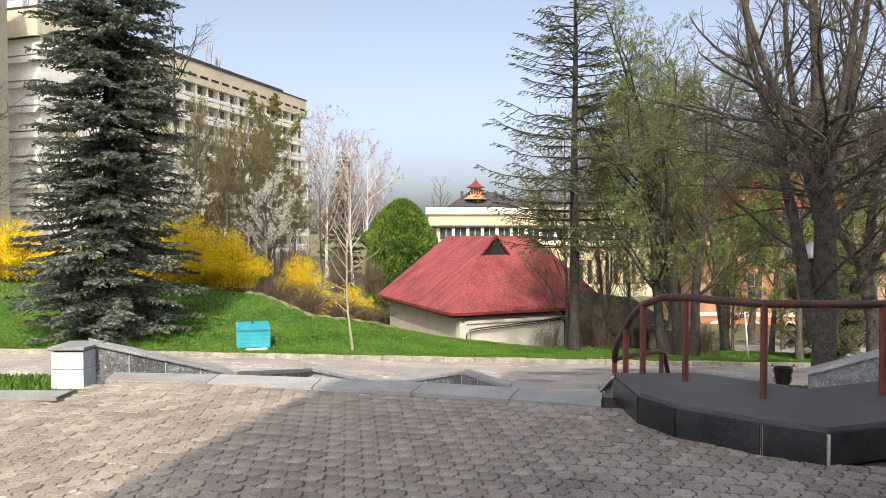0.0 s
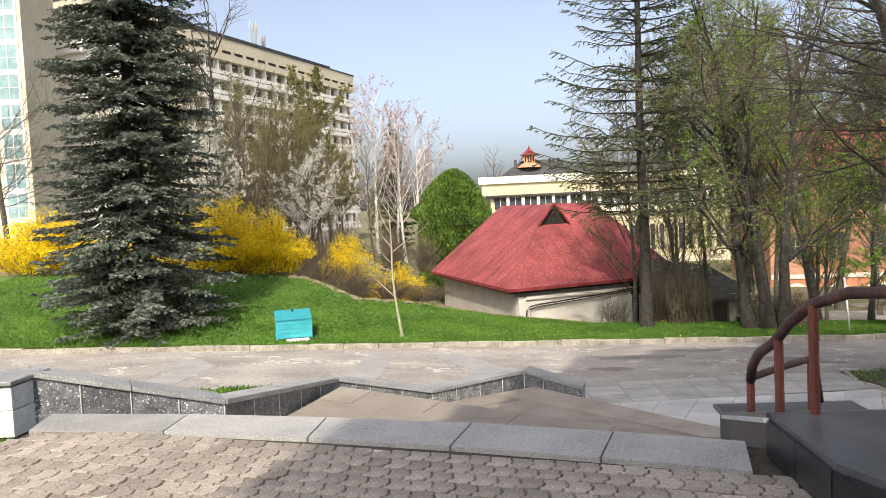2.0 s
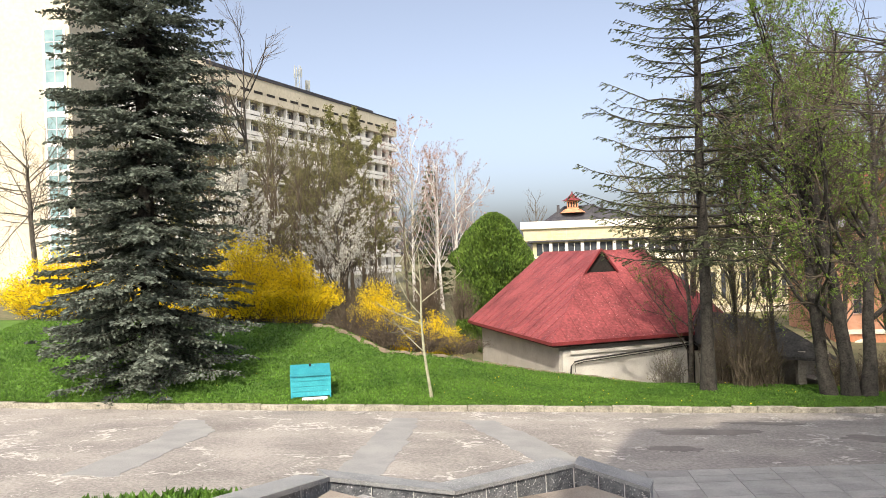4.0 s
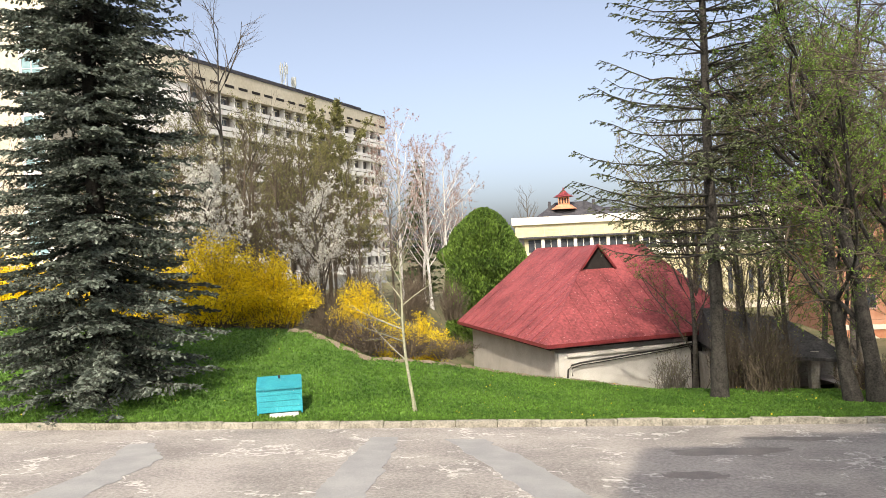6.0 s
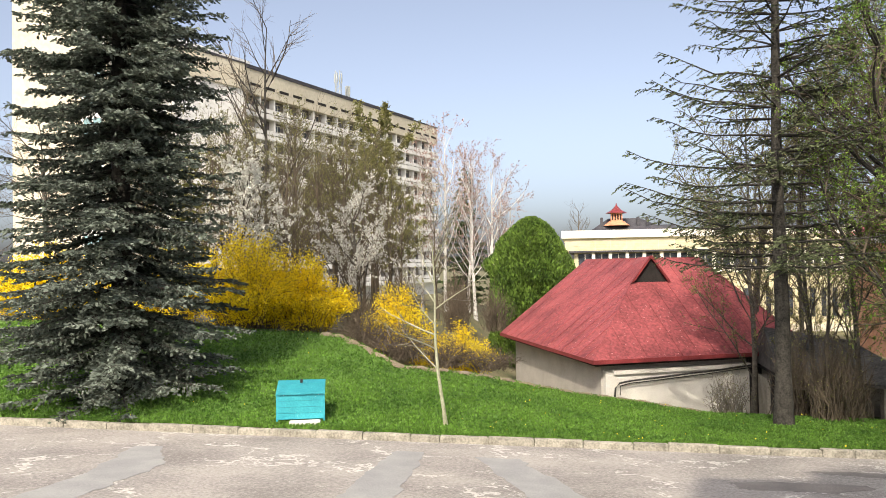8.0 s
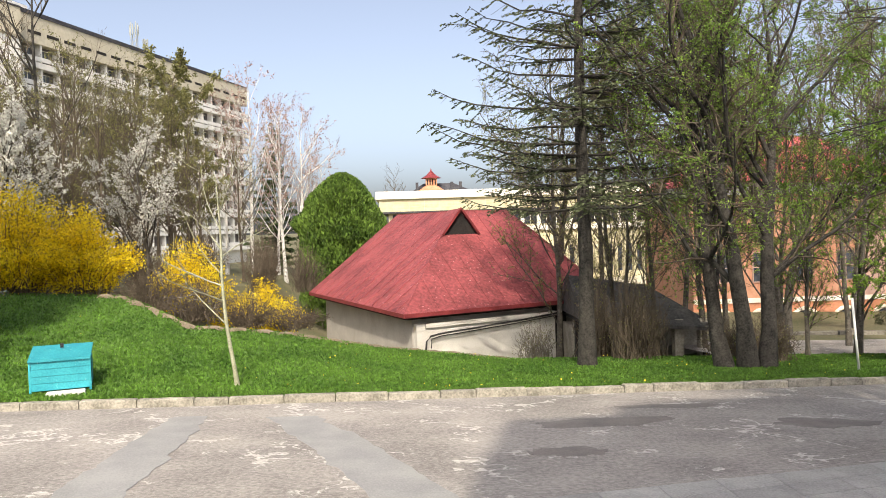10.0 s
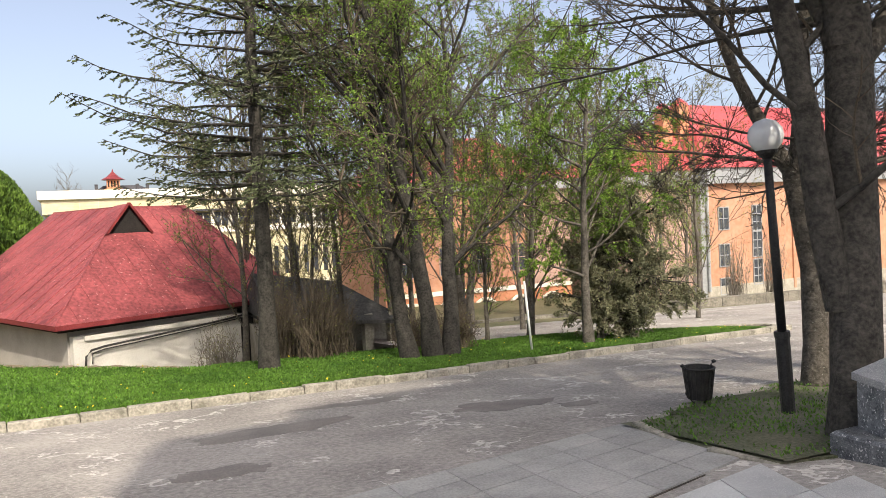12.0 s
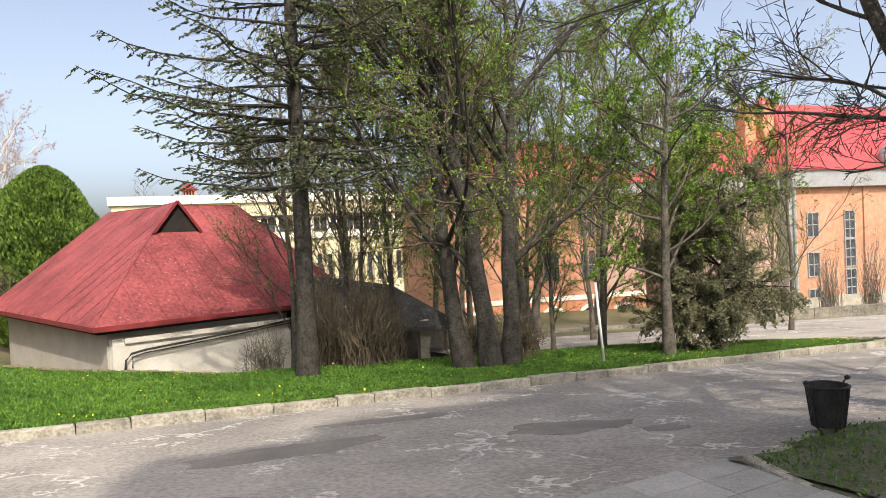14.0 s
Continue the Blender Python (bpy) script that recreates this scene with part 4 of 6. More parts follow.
# ---- buildings ----
def window(parent, origin, along, out, u, z, w, h, frame_mat=CREAM_TRIM, cols=2, rows=2):
    """A window with frame, glass and bars, set on a wall face."""
    o = Vector(origin) + Vector(along) * u + Vector((0, 0, z))
    a, n = Vector(along), Vector(out)
    def quad_box(u0, z0, u1, z1, d0, d1):
        V = [tuple(o + a * uu + Vector((0, 0, zz)) + n * d) for d in (d0, d1) for uu, zz in ((u0, z0), (u1, z0), (u1, z1), (u0, z1))]
        return V, [(0, 1, 2, 3), (4, 5, 6, 7), (0, 1, 5, 4), (1, 2, 6, 5), (2, 3, 7, 6), (3, 0, 4, 7)]
    win = part("window", quad_box(0, 0, w, h, 0.01, 0.04), GLASS, parent)
    f = 0.07
    geo = [quad_box(-f, -f, w + f, 0, 0.01, 0.1), quad_box(-f, h, w + f, h + f, 0.01, 0.1), quad_box(-f, 0, 0, h, 0.01, 0.1), quad_box(w, 0, w + f, h, 0.01, 0.1)]
    for c in range(1, cols):
        geo.append(quad_box(w * c / cols - 0.03, 0, w * c / cols + 0.03, h, 0.03, 0.08))
    for r in range(1, rows):
        geo.append(quad_box(0, h * r / rows - 0.03, w, h * r / rows + 0.03, 0.03, 0.08))
    part("window_frame", join(*geo), frame_mat, win)
    return win

# long nine-storey block on the hill
hb = thing("apartment_block", (-57, 107, 0), "long pale nine-storey block with balcony bands and tan parapet", "building")
BA, BB = Vector((-57.1, 107.5, 0)), Vector((-33.8, 185, 0))
BT = (BB - BA).normalized()
BN = Vector((BT.y, -BT.x, 0))
BL = (BB - BA).length
def slab_on(face_a, t, n, u0, u1, z0, z1, d0, d1):
    V = [tuple(face_a + t * u + n * d + Vector((0, 0, z))) for d in (d0, d1) for u, z in ((u0, z0), (u1, z0), (u1, z1), (u0, z1))]
    return V, [(0, 1, 2, 3), (4, 5, 6, 7), (0, 1, 5, 4), (1, 2, 6, 5), (2, 3, 7, 6), (3, 0, 4, 7)]
TOP = 33.0
part("wall", slab_on(BA, BT, BN, 1.2, BL - 0.2, -6, TOP - 3.9, -16, -1.4), PALE_WALL, hb)
part("parapet", slab_on(BA, BT, BN, 0, BL, TOP - 3.9, TOP, -17, 0.0), TAN_WALL, hb, "tan parapet band")
part("roof_edge", slab_on(BA, BT, BN, 4, BL - 10, TOP, TOP + 0.9, -12, -0.6), DARK_ROOF, hb)
part("roof_edge", slab_on(BA, BT, BN, -0.1, BL + 0.1, TOP, TOP + 0.25, -17, 0.12), DARK_ROOF, hb)
part("roof_house", slab_on(BA, BT, BN, 3, 20, TOP + 0.9, TOP + 2.3, -10, -3), PALE_WALL, hb)
for k in range(22):
    part("vent_slot", slab_on(BA, BT, BN, 2.2 + k * 3.6, 4.6 + k * 3.6, TOP - 2.6, TOP - 2.15, 0.0, 0.05), DARK, hb)
for f in range(9):
    z = TOP - 3.9 - 3.55 * f
    part("balcony_band", slab_on(BA, BT, BN, 0, BL, z - 2.5, z - 1.85, -0.12, 0.02), PALE_WALL, hb)
    part("balcony_band", slab_on(BA, BT, BN, 0, BL, z - 3.5, z - 2.7, -0.12, 0.02), PALE_WALL, hb)
    part("floor_slab", slab_on(BA, BT, BN, 0, BL, z - 3.55, z - 3.3, -1.6, -0.02), PALE_WALL, hb)
    # balcony back wall, its dark colour standing in for the shade inside
    part("recess", slab_on(BA, BT, BN, 1.2, BL - 0.3, z - 3.3, z, -1.5, -1.38), material("shaded_recess_wall", (0.09, 0.08, 0.078), (0.18, 0.16, 0.15), 0.2, 0.9, 0) if f == 0 else bpy.data.materials["shaded_recess_wall"], hb)
    for k in range(22):
        u = 1.0 + k * 3.62
        part("balcony_divider", slab_on(BA, BT, BN, u, u + 0.3, z - 3.3, z, -1.4, -0.25), PALE_WALL, hb)
        if f < 5:
            w = part("window", slab_on(BA, BT, BN, u + 1.3, u + 2.7, z - 2.2, z - 0.5, -1.38, -1.3), GLASS, hb)
            part("window_frame", join(slab_on(BA, BT, BN, u + 1.96, u + 2.04, z - 2.2, z - 0.5, -1.3, -1.25), slab_on(BA, BT, BN, u + 1.25, u + 2.75, z - 0.5, z - 0.4, -1.36, -1.25)), CREAM_TRIM, w)
# end face of the block
ET = Vector((-0.93, 0.37, 0)).normalized()
EN = Vector((-0.37, -0.93, 0)).normalized()
part("end_wall", slab_on(BA, ET, EN, 0.3, 17, -6, TOP - 3.9, -14, -0.7), PALE_WALL, hb)
part("end_parapet", slab_on(BA, ET, EN, 0, 17, TOP - 3.9, TOP, -14, 0), TAN_WALL, hb)
part("roof_edge", slab_on(BA, ET, EN, -0.1, 17.1, TOP, TOP + 0.25, -14, 0.1), DARK_ROOF, hb)
for k in range(2):
    part("vent_slot", slab_on(BA, ET, EN, 2.0 + k * 4.2, 4.8 + k * 4.2, TOP - 2.6, TOP - 2.15, 0.0, 0.05), DARK, hb)
for f in range(9):
    z = TOP - 3.9 - 3.55 * f
    part("end_band", slab_on(BA, ET, EN, 0, 17, z - 2.5, z - 1.85, -0.8, 0.02), PALE_WALL, hb)
    part("end_band", slab_on(BA, ET, EN, 0, 17, z - 3.5, z - 2.7, -0.8, 0.02), PALE_WALL, hb)
# stair tower with the glazed strip
tower = thing("stair_tower", (-62, 100, 0), "tan stair tower with a teal glazed strip", "tower")
TA = Vector((-62.3, 95.0, 0)); TT = Vector((1, 0.1, 0)).normalized(); TN = Vector((0.1, -1, 0)).normalized()
part("wall", slab_on(TA, TT, TN, -9, 3.7, -6, 36, -9, 0), TAN_WALL, tower)
for k in range(8):
    zz = 2.5 + k * 3.7
    w = part("window", slab_on(TA, TT, TN, 0.5, 2.9, zz, zz + 3.0, 0.0, 0.06), TEAL_GLASS, tower)
    part("window_frame", join(slab_on(TA, TT, TN, 0.2, 0.5, zz - 0.7, zz + 3.0, 0.0, 0.14), slab_on(TA, TT, TN, 2.9, 3.2, zz - 0.7, zz + 3.0, 0.0, 0.14), slab_on(TA, TT, TN, 1.64, 1.74, zz, zz + 3, 0.05, 0.12), slab_on(TA, TT, TN, 0.5, 2.9, zz + 1.4, zz + 1.5, 0.05, 0.12), slab_on(TA, TT, TN, 0.5, 2.9, zz - 0.7, zz, 0.0, 0.12)), PALE_WALL, w)
# aerials on the roof
for ax, h, w in ((0.012, 9.5, 0.5), (0.56, 6.2, 0.9), (0.6, 3.4, 0.5)):
    p = BA + BT * BL * ax - BN * 3
    m = thing("aerial_mast", (p.x, p.y, TOP), "lattice aerial mast on the block's roof", "mast")
    geo = [bar((p.x + sx * w / 2, p.y + sy * w / 2, TOP), (p.x + sx * w / 2, p.y + sy * w / 2, TOP + h), 0.12, 0.12) for sx in (-1, 1) for sy in (-1, 1)]
    for k in range(int(h / 0.8)):
        geo.append(bar((p.x - w / 2, p.y, TOP + 0.8 * k), (p.x + w / 2, p.y, TOP + 0.8 * k + 0.8), 0.08, 0.08))
    part("lattice", join(*geo), MAST, m)
    for k in range(4):
        part("antenna", block(p.x + math.cos(k * 1.57) * w * 0.8 - 0.09, p.y + math.sin(k * 1.57) * w * 0.8 - 0.09, TOP + h * 0.62, p.x + math.cos(k * 1.57) * w * 0.8 + 0.09, p.y + math.sin(k * 1.57) * w * 0.8 + 0.09, TOP + h * 0.62 + 1.8), MAST, m)

# long cream building beyond the hut
cb = thing("public_building", (14, 85, -8), "long cream building with a flat roof and window rows", "building")
CA = Vector((-2.0, 85, 0)); CT = Vector((1, 0.01, 0)).normalized(); CN = Vector((0.01, -1, 0)).normalized()
part("wall", slab_on(CA, CT, CN, 0.9, 34, -9, 2.2, -20, -0.6), YELLOW_WALL, cb)
part("roof_band", slab_on(CA, CT, CN, 0, 34.6, 2.3, 3.55, -21, 0.0), YELLOW_WALL, cb, "yellow panelled roof band")
part("roof_edge", slab_on(CA, CT, CN, -0.3, 35, 3.55, 4.3, -21, 0.3), CREAM_TRIM, cb)
part("soffit_line", slab_on(CA, CT, CN, 0.4, 34.4, 2.15, 2.32, -20, 0.05), DARK_ROOF, cb)
for k in range(23):
    part("panel_joint", slab_on(CA, CT, CN, 1.4 + k * 1.5, 1.46 + k * 1.5, 2.35, 3.5, 0, 0.04), TAN_WALL, cb)
for k in range(4):
    part("panel_joint", slab_on(CA, CT, CN, 0.2, 34, 2.5 + k * 0.26, 2.53 + k * 0.26, 0, 0.03), TAN_WALL, cb)
for k in range(20):
    w = part("window", slab_on(CA, CT, CN, 1.3 + k * 1.62, 2.6 + k * 1.62, 0.75, 2.0, -0.6, -0.54), GLASS, cb)
    part("window_frame", join(slab_on(CA, CT, CN, 2.6 + k * 1.62, 2.92 + k * 1.62, 0.6, 2.15, -0.6, -0.2), slab_on(CA, CT, CN, 1.92 + k * 1.62, 1.98 + k * 1.62, 0.75, 2.0, -0.54, -0.5)), CREAM_TRIM, w)
part("string_course", slab_on(CA, CT, CN, 0.9, 34, 0.1, 0.6, -0.6, -0.3), CREAM_TRIM, cb)
for k in range(26):
    w = part("window", slab_on(CA, CT, CN, 8 + k * 0.98, 8.42 + k * 0.98, -4.2, -1.5, -0.6, -0.55), GLASS, cb)
    part("fin", slab_on(CA, CT, CN, 8.5 + k * 0.98, 8.75 + k * 0.98, -4.6, -1.2, -0.6, -0.15), YELLOW_WALL, w)
part("plinth_band", slab_on(CA, CT, CN, 0.8, 34, -9, -4.9, -0.6, -0.4), TAN_WALL, cb)

# far dark-roofed house with the red cupola
ch = thing("far_house", (12, 260, 0), "far dark-roofed house with a small red cupola", "house")
part("wall", block(1, 258, -6, 26, 275, 10.2), TAN_WALL, ch)
part("roof", ([(0, 257, 10.2), (27, 257, 10.2), (27, 276, 10.2), (0, 276, 10.2), (7, 264, 15.2), (17, 264, 15.2)], [(0, 1, 5, 4), (1, 2, 5), (2, 3, 4, 5), (3, 0, 4)]), DARK_ROOF, ch)
part("roof", ([(14, 256.5, 10.2), (28, 256.5, 10.2), (28, 266, 13.0), (14, 266, 13.0)], [(0, 1, 2, 3)]), DARK_ROOF, ch)
for cx in (15.8, 18.6, 4.5):
    part("chimney", block(cx, 260, 11, cx + 0.9, 261, 15.4), DARK_ROOF, ch)
cup = part("cupola", block(7.8, 259, 13.4, 11.4, 262.6, 16.9), BRICK_WALL, ch, "orange brick cupola")
part("cupola_roof", lathe([(3.4, 0.0), (1.6, 1.0), (0.3, 2.4), (0.1, 3.2)], 8, 9.6, 260.8, 16.7), ROOF_EDGE, cup)
part("cupola_skirt", lathe([(4.3, 0.0), (3.0, 0.9), (2.4, 1.4)], 8, 9.6, 260.8, 12.7), BRICK_WALL, cup)
for k in range(4):
    part("cupola_window", block(8.1 + k * 0.85, 258.9, 14.5, 8.5 + k * 0.85, 259, 16.3), DARK, cup)

# orange building with the red roof
ob = thing("orange_building", (45, 52, -7), "three-storey orange building with a red roof and grey gutters", "building")
OA = Vector((40.4, 52.0, 0)); OT = Vector((1, 0.03, 0)).normalized(); ON = Vector((0.03, -1, 0)).normalized()
part("wall", slab_on(OA, OT, ON, 0, 30, -8, 1.9, -12, 0), ORANGE_WALL, ob)
part("cornice", slab_on(OA, OT, ON, -0.4, 30.4, 1.9, 3.0, -12.4, 0.5), METAL_GREY, ob, "grey metal cornice")
part("plinth_band", slab_on(OA, OT, ON, -0.05, 30, -8, -5.3, 0, 0.08), STONE_WALL, ob)
part("downpipe", tube([tuple(OA + OT * 0.05 + ON * 0.15 + Vector((0, 0, z))) for z in (2.0, -5.6)], 0.12, 8), METAL_GREY, ob)
part("corner_strip", slab_on(OA, OT, ON, -0.5, 0.0, -8, 1.9, -2, 0.05), METAL_GREY, ob)
part("roof", ([tuple(OA + OT * u + ON * d + Vector((0, 0, z))) for u, d, z in ((-0.6, 0.7, 3.0), (30, 0.7, 3.0), (30, -13, 3.0), (-0.6, -13, 3.0), (4.6, -6, 8.4), (30, -6, 8.4))], [(0, 1, 5, 4), (1, 2, 5), (2, 3, 4, 5), (3, 0, 4)]), RED_ROOF, ob, "bright red sheet roof")
for z in (-1.3, -3.9, -5.9):
    window(ob, OA, OT, ON, 1.2, z, 0.9, 1.5 if z > -5 else 1.1, METAL_GREY)
for z in (-5.4, -3.4, -1.5):
    window(ob, OA, OT, ON, 4.5, z, 0.85, 1.75, METAL_GREY, 2, 3)
for u in (9.5, 13, 16.5, 20):
    for z in (-5.4, -3.2, -1.2):
        window(ob, OA, OT, ON, u, z, 1.0, 1.6, METAL_GREY)
for u in (6.2, 8.6):
    part("wall_strip", slab_on(OA, OT, ON, u, u + 0.25, -6, 1.9, 0, 0.12), ORANGE_WALL, ob)
part("pink_wing", prism([(34.6, 53.6), (39.85, 52.8), (39.85, 62), (34.6, 62)], -8, 1.9), PINK_WALL, ob, "faded pink rendered wing")
part("wing_cornice", prism([(34.3, 53.3), (39.9, 52.45), (39.9, 62), (34.3, 62)], 1.9, 2.9), METAL_GREY, ob)
part("wing_roof", ([(34.1, 53.0, 2.9), (41.4, 52.2, 2.9), (41.4, 62, 2.9), (34.1, 62, 2.9), (37.9, 57.5, 6.3), (44.4, 57.5, 6.3)], [(0, 1, 5, 4), (1, 2, 5), (2, 3, 4, 5), (3, 0, 4)]), RED_ROOF, ob)
dm = OA + OT * 8.6
part("dormer", lathe([(0.8, 0), (0.8, 0.9), (0.65, 1.3), (0.4, 1.6), (0.05, 1.7)], 14, dm.x, dm.y - 0.3, 3.0), METAL_GREY, ob, "round-headed grey roof dormer", smooth=True)
part("dormer_window", block(dm.x - 0.35, dm.y - 1.2, 3.2, dm.x + 0.35, dm.y - 1.05, 4.2), GLASS, ob)
for cx, cz2 in ((40.4, 5.0), (42.0, 5.4)):
    c = part("chimney", block(cx, 56, cz2, cx + 0.9, 57.0, cz2 + 2.6), BRICK_WALL, ob)
    part("chimney_cap", lathe([(0.7, 0), (0.6, 0.2), (0.25, 0.5), (0.05, 0.6)], 8, cx + 0.45, 56.5, cz2 + 2.6), RED_ROOF, c)

# farther orange wing seen between the trunks
ow = thing("orange_wing", (26, 62, -7), "farther orange wing with arched ground-floor windows", "building")
WA = Vector((19.5, 60, 0)); WT = Vector((1, -0.05, 0)).normalized(); WN = Vector((-0.05, -1, 0)).normalized()
part("wall", slab_on(WA, WT, WN, 0, 14.5, -9, 2.2, -12, 0), ORANGE_WALL, ow)
part("base", slab_on(WA, WT, WN, -0.05, 14.5, -9, -4.9, 0, 0.1), BRICK_WALL, ow, "brick-red ground floor")
part("string_course", slab_on(WA, WT, WN, 0, 14.5, -5.0, -4.7, 0, 0.2), CREAM_TRIM, ow)
part("cornice", slab_on(WA, WT, WN, -0.3, 14.8, 2.2, 2.9, -12, 0.4), METAL_GREY, ow)
part("roof", ([tuple(WA + WT * u + WN * d + Vector((0, 0, z))) for u, d, z in ((-0.5, 0.6, 2.9), (15, 0.6, 2.9), (15, -12, 2.9), (-0.5, -12, 2.9), (4.5, -6, 6.6), (11, -6, 6.6))], [(0, 1, 5, 4), (1, 2, 5), (2, 3, 4, 5), (3, 0, 4)]), RED_ROOF, ow)
for u in (1.2, 4.0, 6.8, 9.6, 12.2):
    window(ow, WA, WT, WN, u, -3.6, 1.1, 1.9, PINK_WALL)
    window(ow, WA, WT, WN, u, -0.6, 1.1, 1.9, PINK_WALL)
    a = WA + WT * (u + 0.55)
    arch = part("window", join(slab_on(WA, WT, WN, u - 0.25, u + 1.35, -8.2, -6.4, 0.1, 0.15), ([tuple(a + WT * 0.8 * math.cos(w) + WN * 0.15 + Vector((0, 0, -6.4 + 0.8 * math.sin(w)))) for w in np.linspace(0, math.pi, 9)], [tuple(range(9))])), GLASS, ow)
    part("arch_trim", tube([tuple(a + WT * 0.95 * math.cos(w) + WN * 0.15 + Vector((0, 0, -6.4 + 0.95 * math.sin(w)))) for w in np.linspace(0, math.pi, 9)], 0.14, 5), CREAM_TRIM, arch)
part("pink_strip", slab_on(WA, WT, WN, 11.2, 14.55, -4.7, 2.2, 0, 0.1), PINK_WALL, ow)


# ---- trees and shrubs ----
def perpendicular(d, rng):
    v = Vector(rng.normal(size=3))
    v -= d * v.dot(d)
    return v.normalized()


def grow(out, tips, rng, p, d, length, radius, level, spec):
    """Adds one limb as a bent polyline, then its side limbs. out[level] gathers (points, radii)."""
    s = spec[level]
    n = s.get("segs", 5)
    pts, rad = [p.copy()], [radius]
    q, dd = p.copy(), d.copy()
    for k in range(n):
        dd = (dd + perpendicular(dd, rng) * s.get("wob", 0.15) + Vector((0, 0, s.get("up", 0.05)))).normalized()
        q = q + dd * (length / n)
        pts.append(q.copy())
        rad.append(max(0.0045, radius * (1 - (1 - s.get("taper", 0.3)) * (k + 1) / n)))
    out.setdefault(level, []).append((pts, rad))
    if level + 1 >= len(spec):
        tips.extend((pts[i], pts[i] - pts[i - 1]) for i in range(1, len(pts)))
        return
    c = spec[level + 1]
    num = c["num"]
    for k in range(num):
        u = c.get("from", 0.25) + (1 - c.get("from", 0.25)) * (k + rng.uniform(0, 1)) / num
        u = min(u, 0.999)
        i = int(u * n)
        f = u * n - i
        base = pts[i].lerp(pts[i + 1], f)
        along = (pts[i + 1] - pts[i]).normalized()
        ang = radians(c["angle"] + rng.normal() * c.get("angle_var", 10))
        side = perpendicular(along, rng)
        if c.get("flat") and level > 0:
            side = (side + Vector((0, 0, -side.z * c["flat"]))).normalized()
        nd = (along * math.cos(ang) + side * math.sin(ang)).normalized()
        L = length * c["len"] * (1 - c.get("shrink", 0.5) * (u - c.get("from", 0.25))) * rng.uniform(0.7, 1.25)
        rr = min(rad[i] * 0.75, radius * c.get("rad", 0.45)) * rng.uniform(0.7, 1.1)
        grow(out, tips, rng, base, nd, L, rr, level + 1, spec)


def tubes(list_, sides):
    V, F = [], []
    for pts, rad in list_:
        k = len(V)
        v, f = tube(pts, rad, sides, cap=False)
        V.extend(v)
        F.extend([(a + k, b + k, c + k, d + k) for a, b, c, d in f])
    return V, F


def flare(trunk, amount=1.5, h=0.6):
    for pts, rad in trunk:
        rad[0] *= amount
    return trunk


def deciduous(name, loc, spec, length, radius, label, seed, bark, twig, leaf=None, leaf_n=0, leaf_size=0.05, lean=(0, 0, 1), extra=(), category="tree", trunk_sides=12, leaf_long=1.0, near=False):
    rng = np.random.default_rng(seed)
    out, tips = {}, []
    grow(out, tips, rng, Vector((0, 0, -0.15)), Vector(lean).normalized(), length, radius, 0, spec)
    for base, d, L, r in extra:
        grow(out, tips, rng, Vector(base), Vector(d).normalized(), L, r, 0, spec)
    t = thing(name, loc, label, category)
    part("trunk", tubes(flare(out[0], 1.35), trunk_sides), bark, t, local=True, smooth=True)
    if near:
        for q in out[1]:
            part("limb", tubes([q], 7), bark, t, local=True, smooth=True)
    else:
        part("limbwork", tubes(out[1], 6), bark, t, local=True, smooth=True, kind="stuff")
    if len(out) > 2:
        part("twigwork", join(*[tubes(out[k], 4 if k == 2 else 3) for k in out if k > 1]), twig, t, local=True, kind="stuff")
    if leaf and leaf_n:
        idx = rng.integers(0, len(tips), leaf_n)
        P = [tuple(tips[i][0] - tips[i][1] * rng.uniform(0, 1) + Vector(rng.normal(size=3) * leaf_size * 0.8)) for i in idx]
        part("foliage", quads(P, leaf_size, rng, leaf_long), leaf, t, local=True, kind="stuff")
    return t


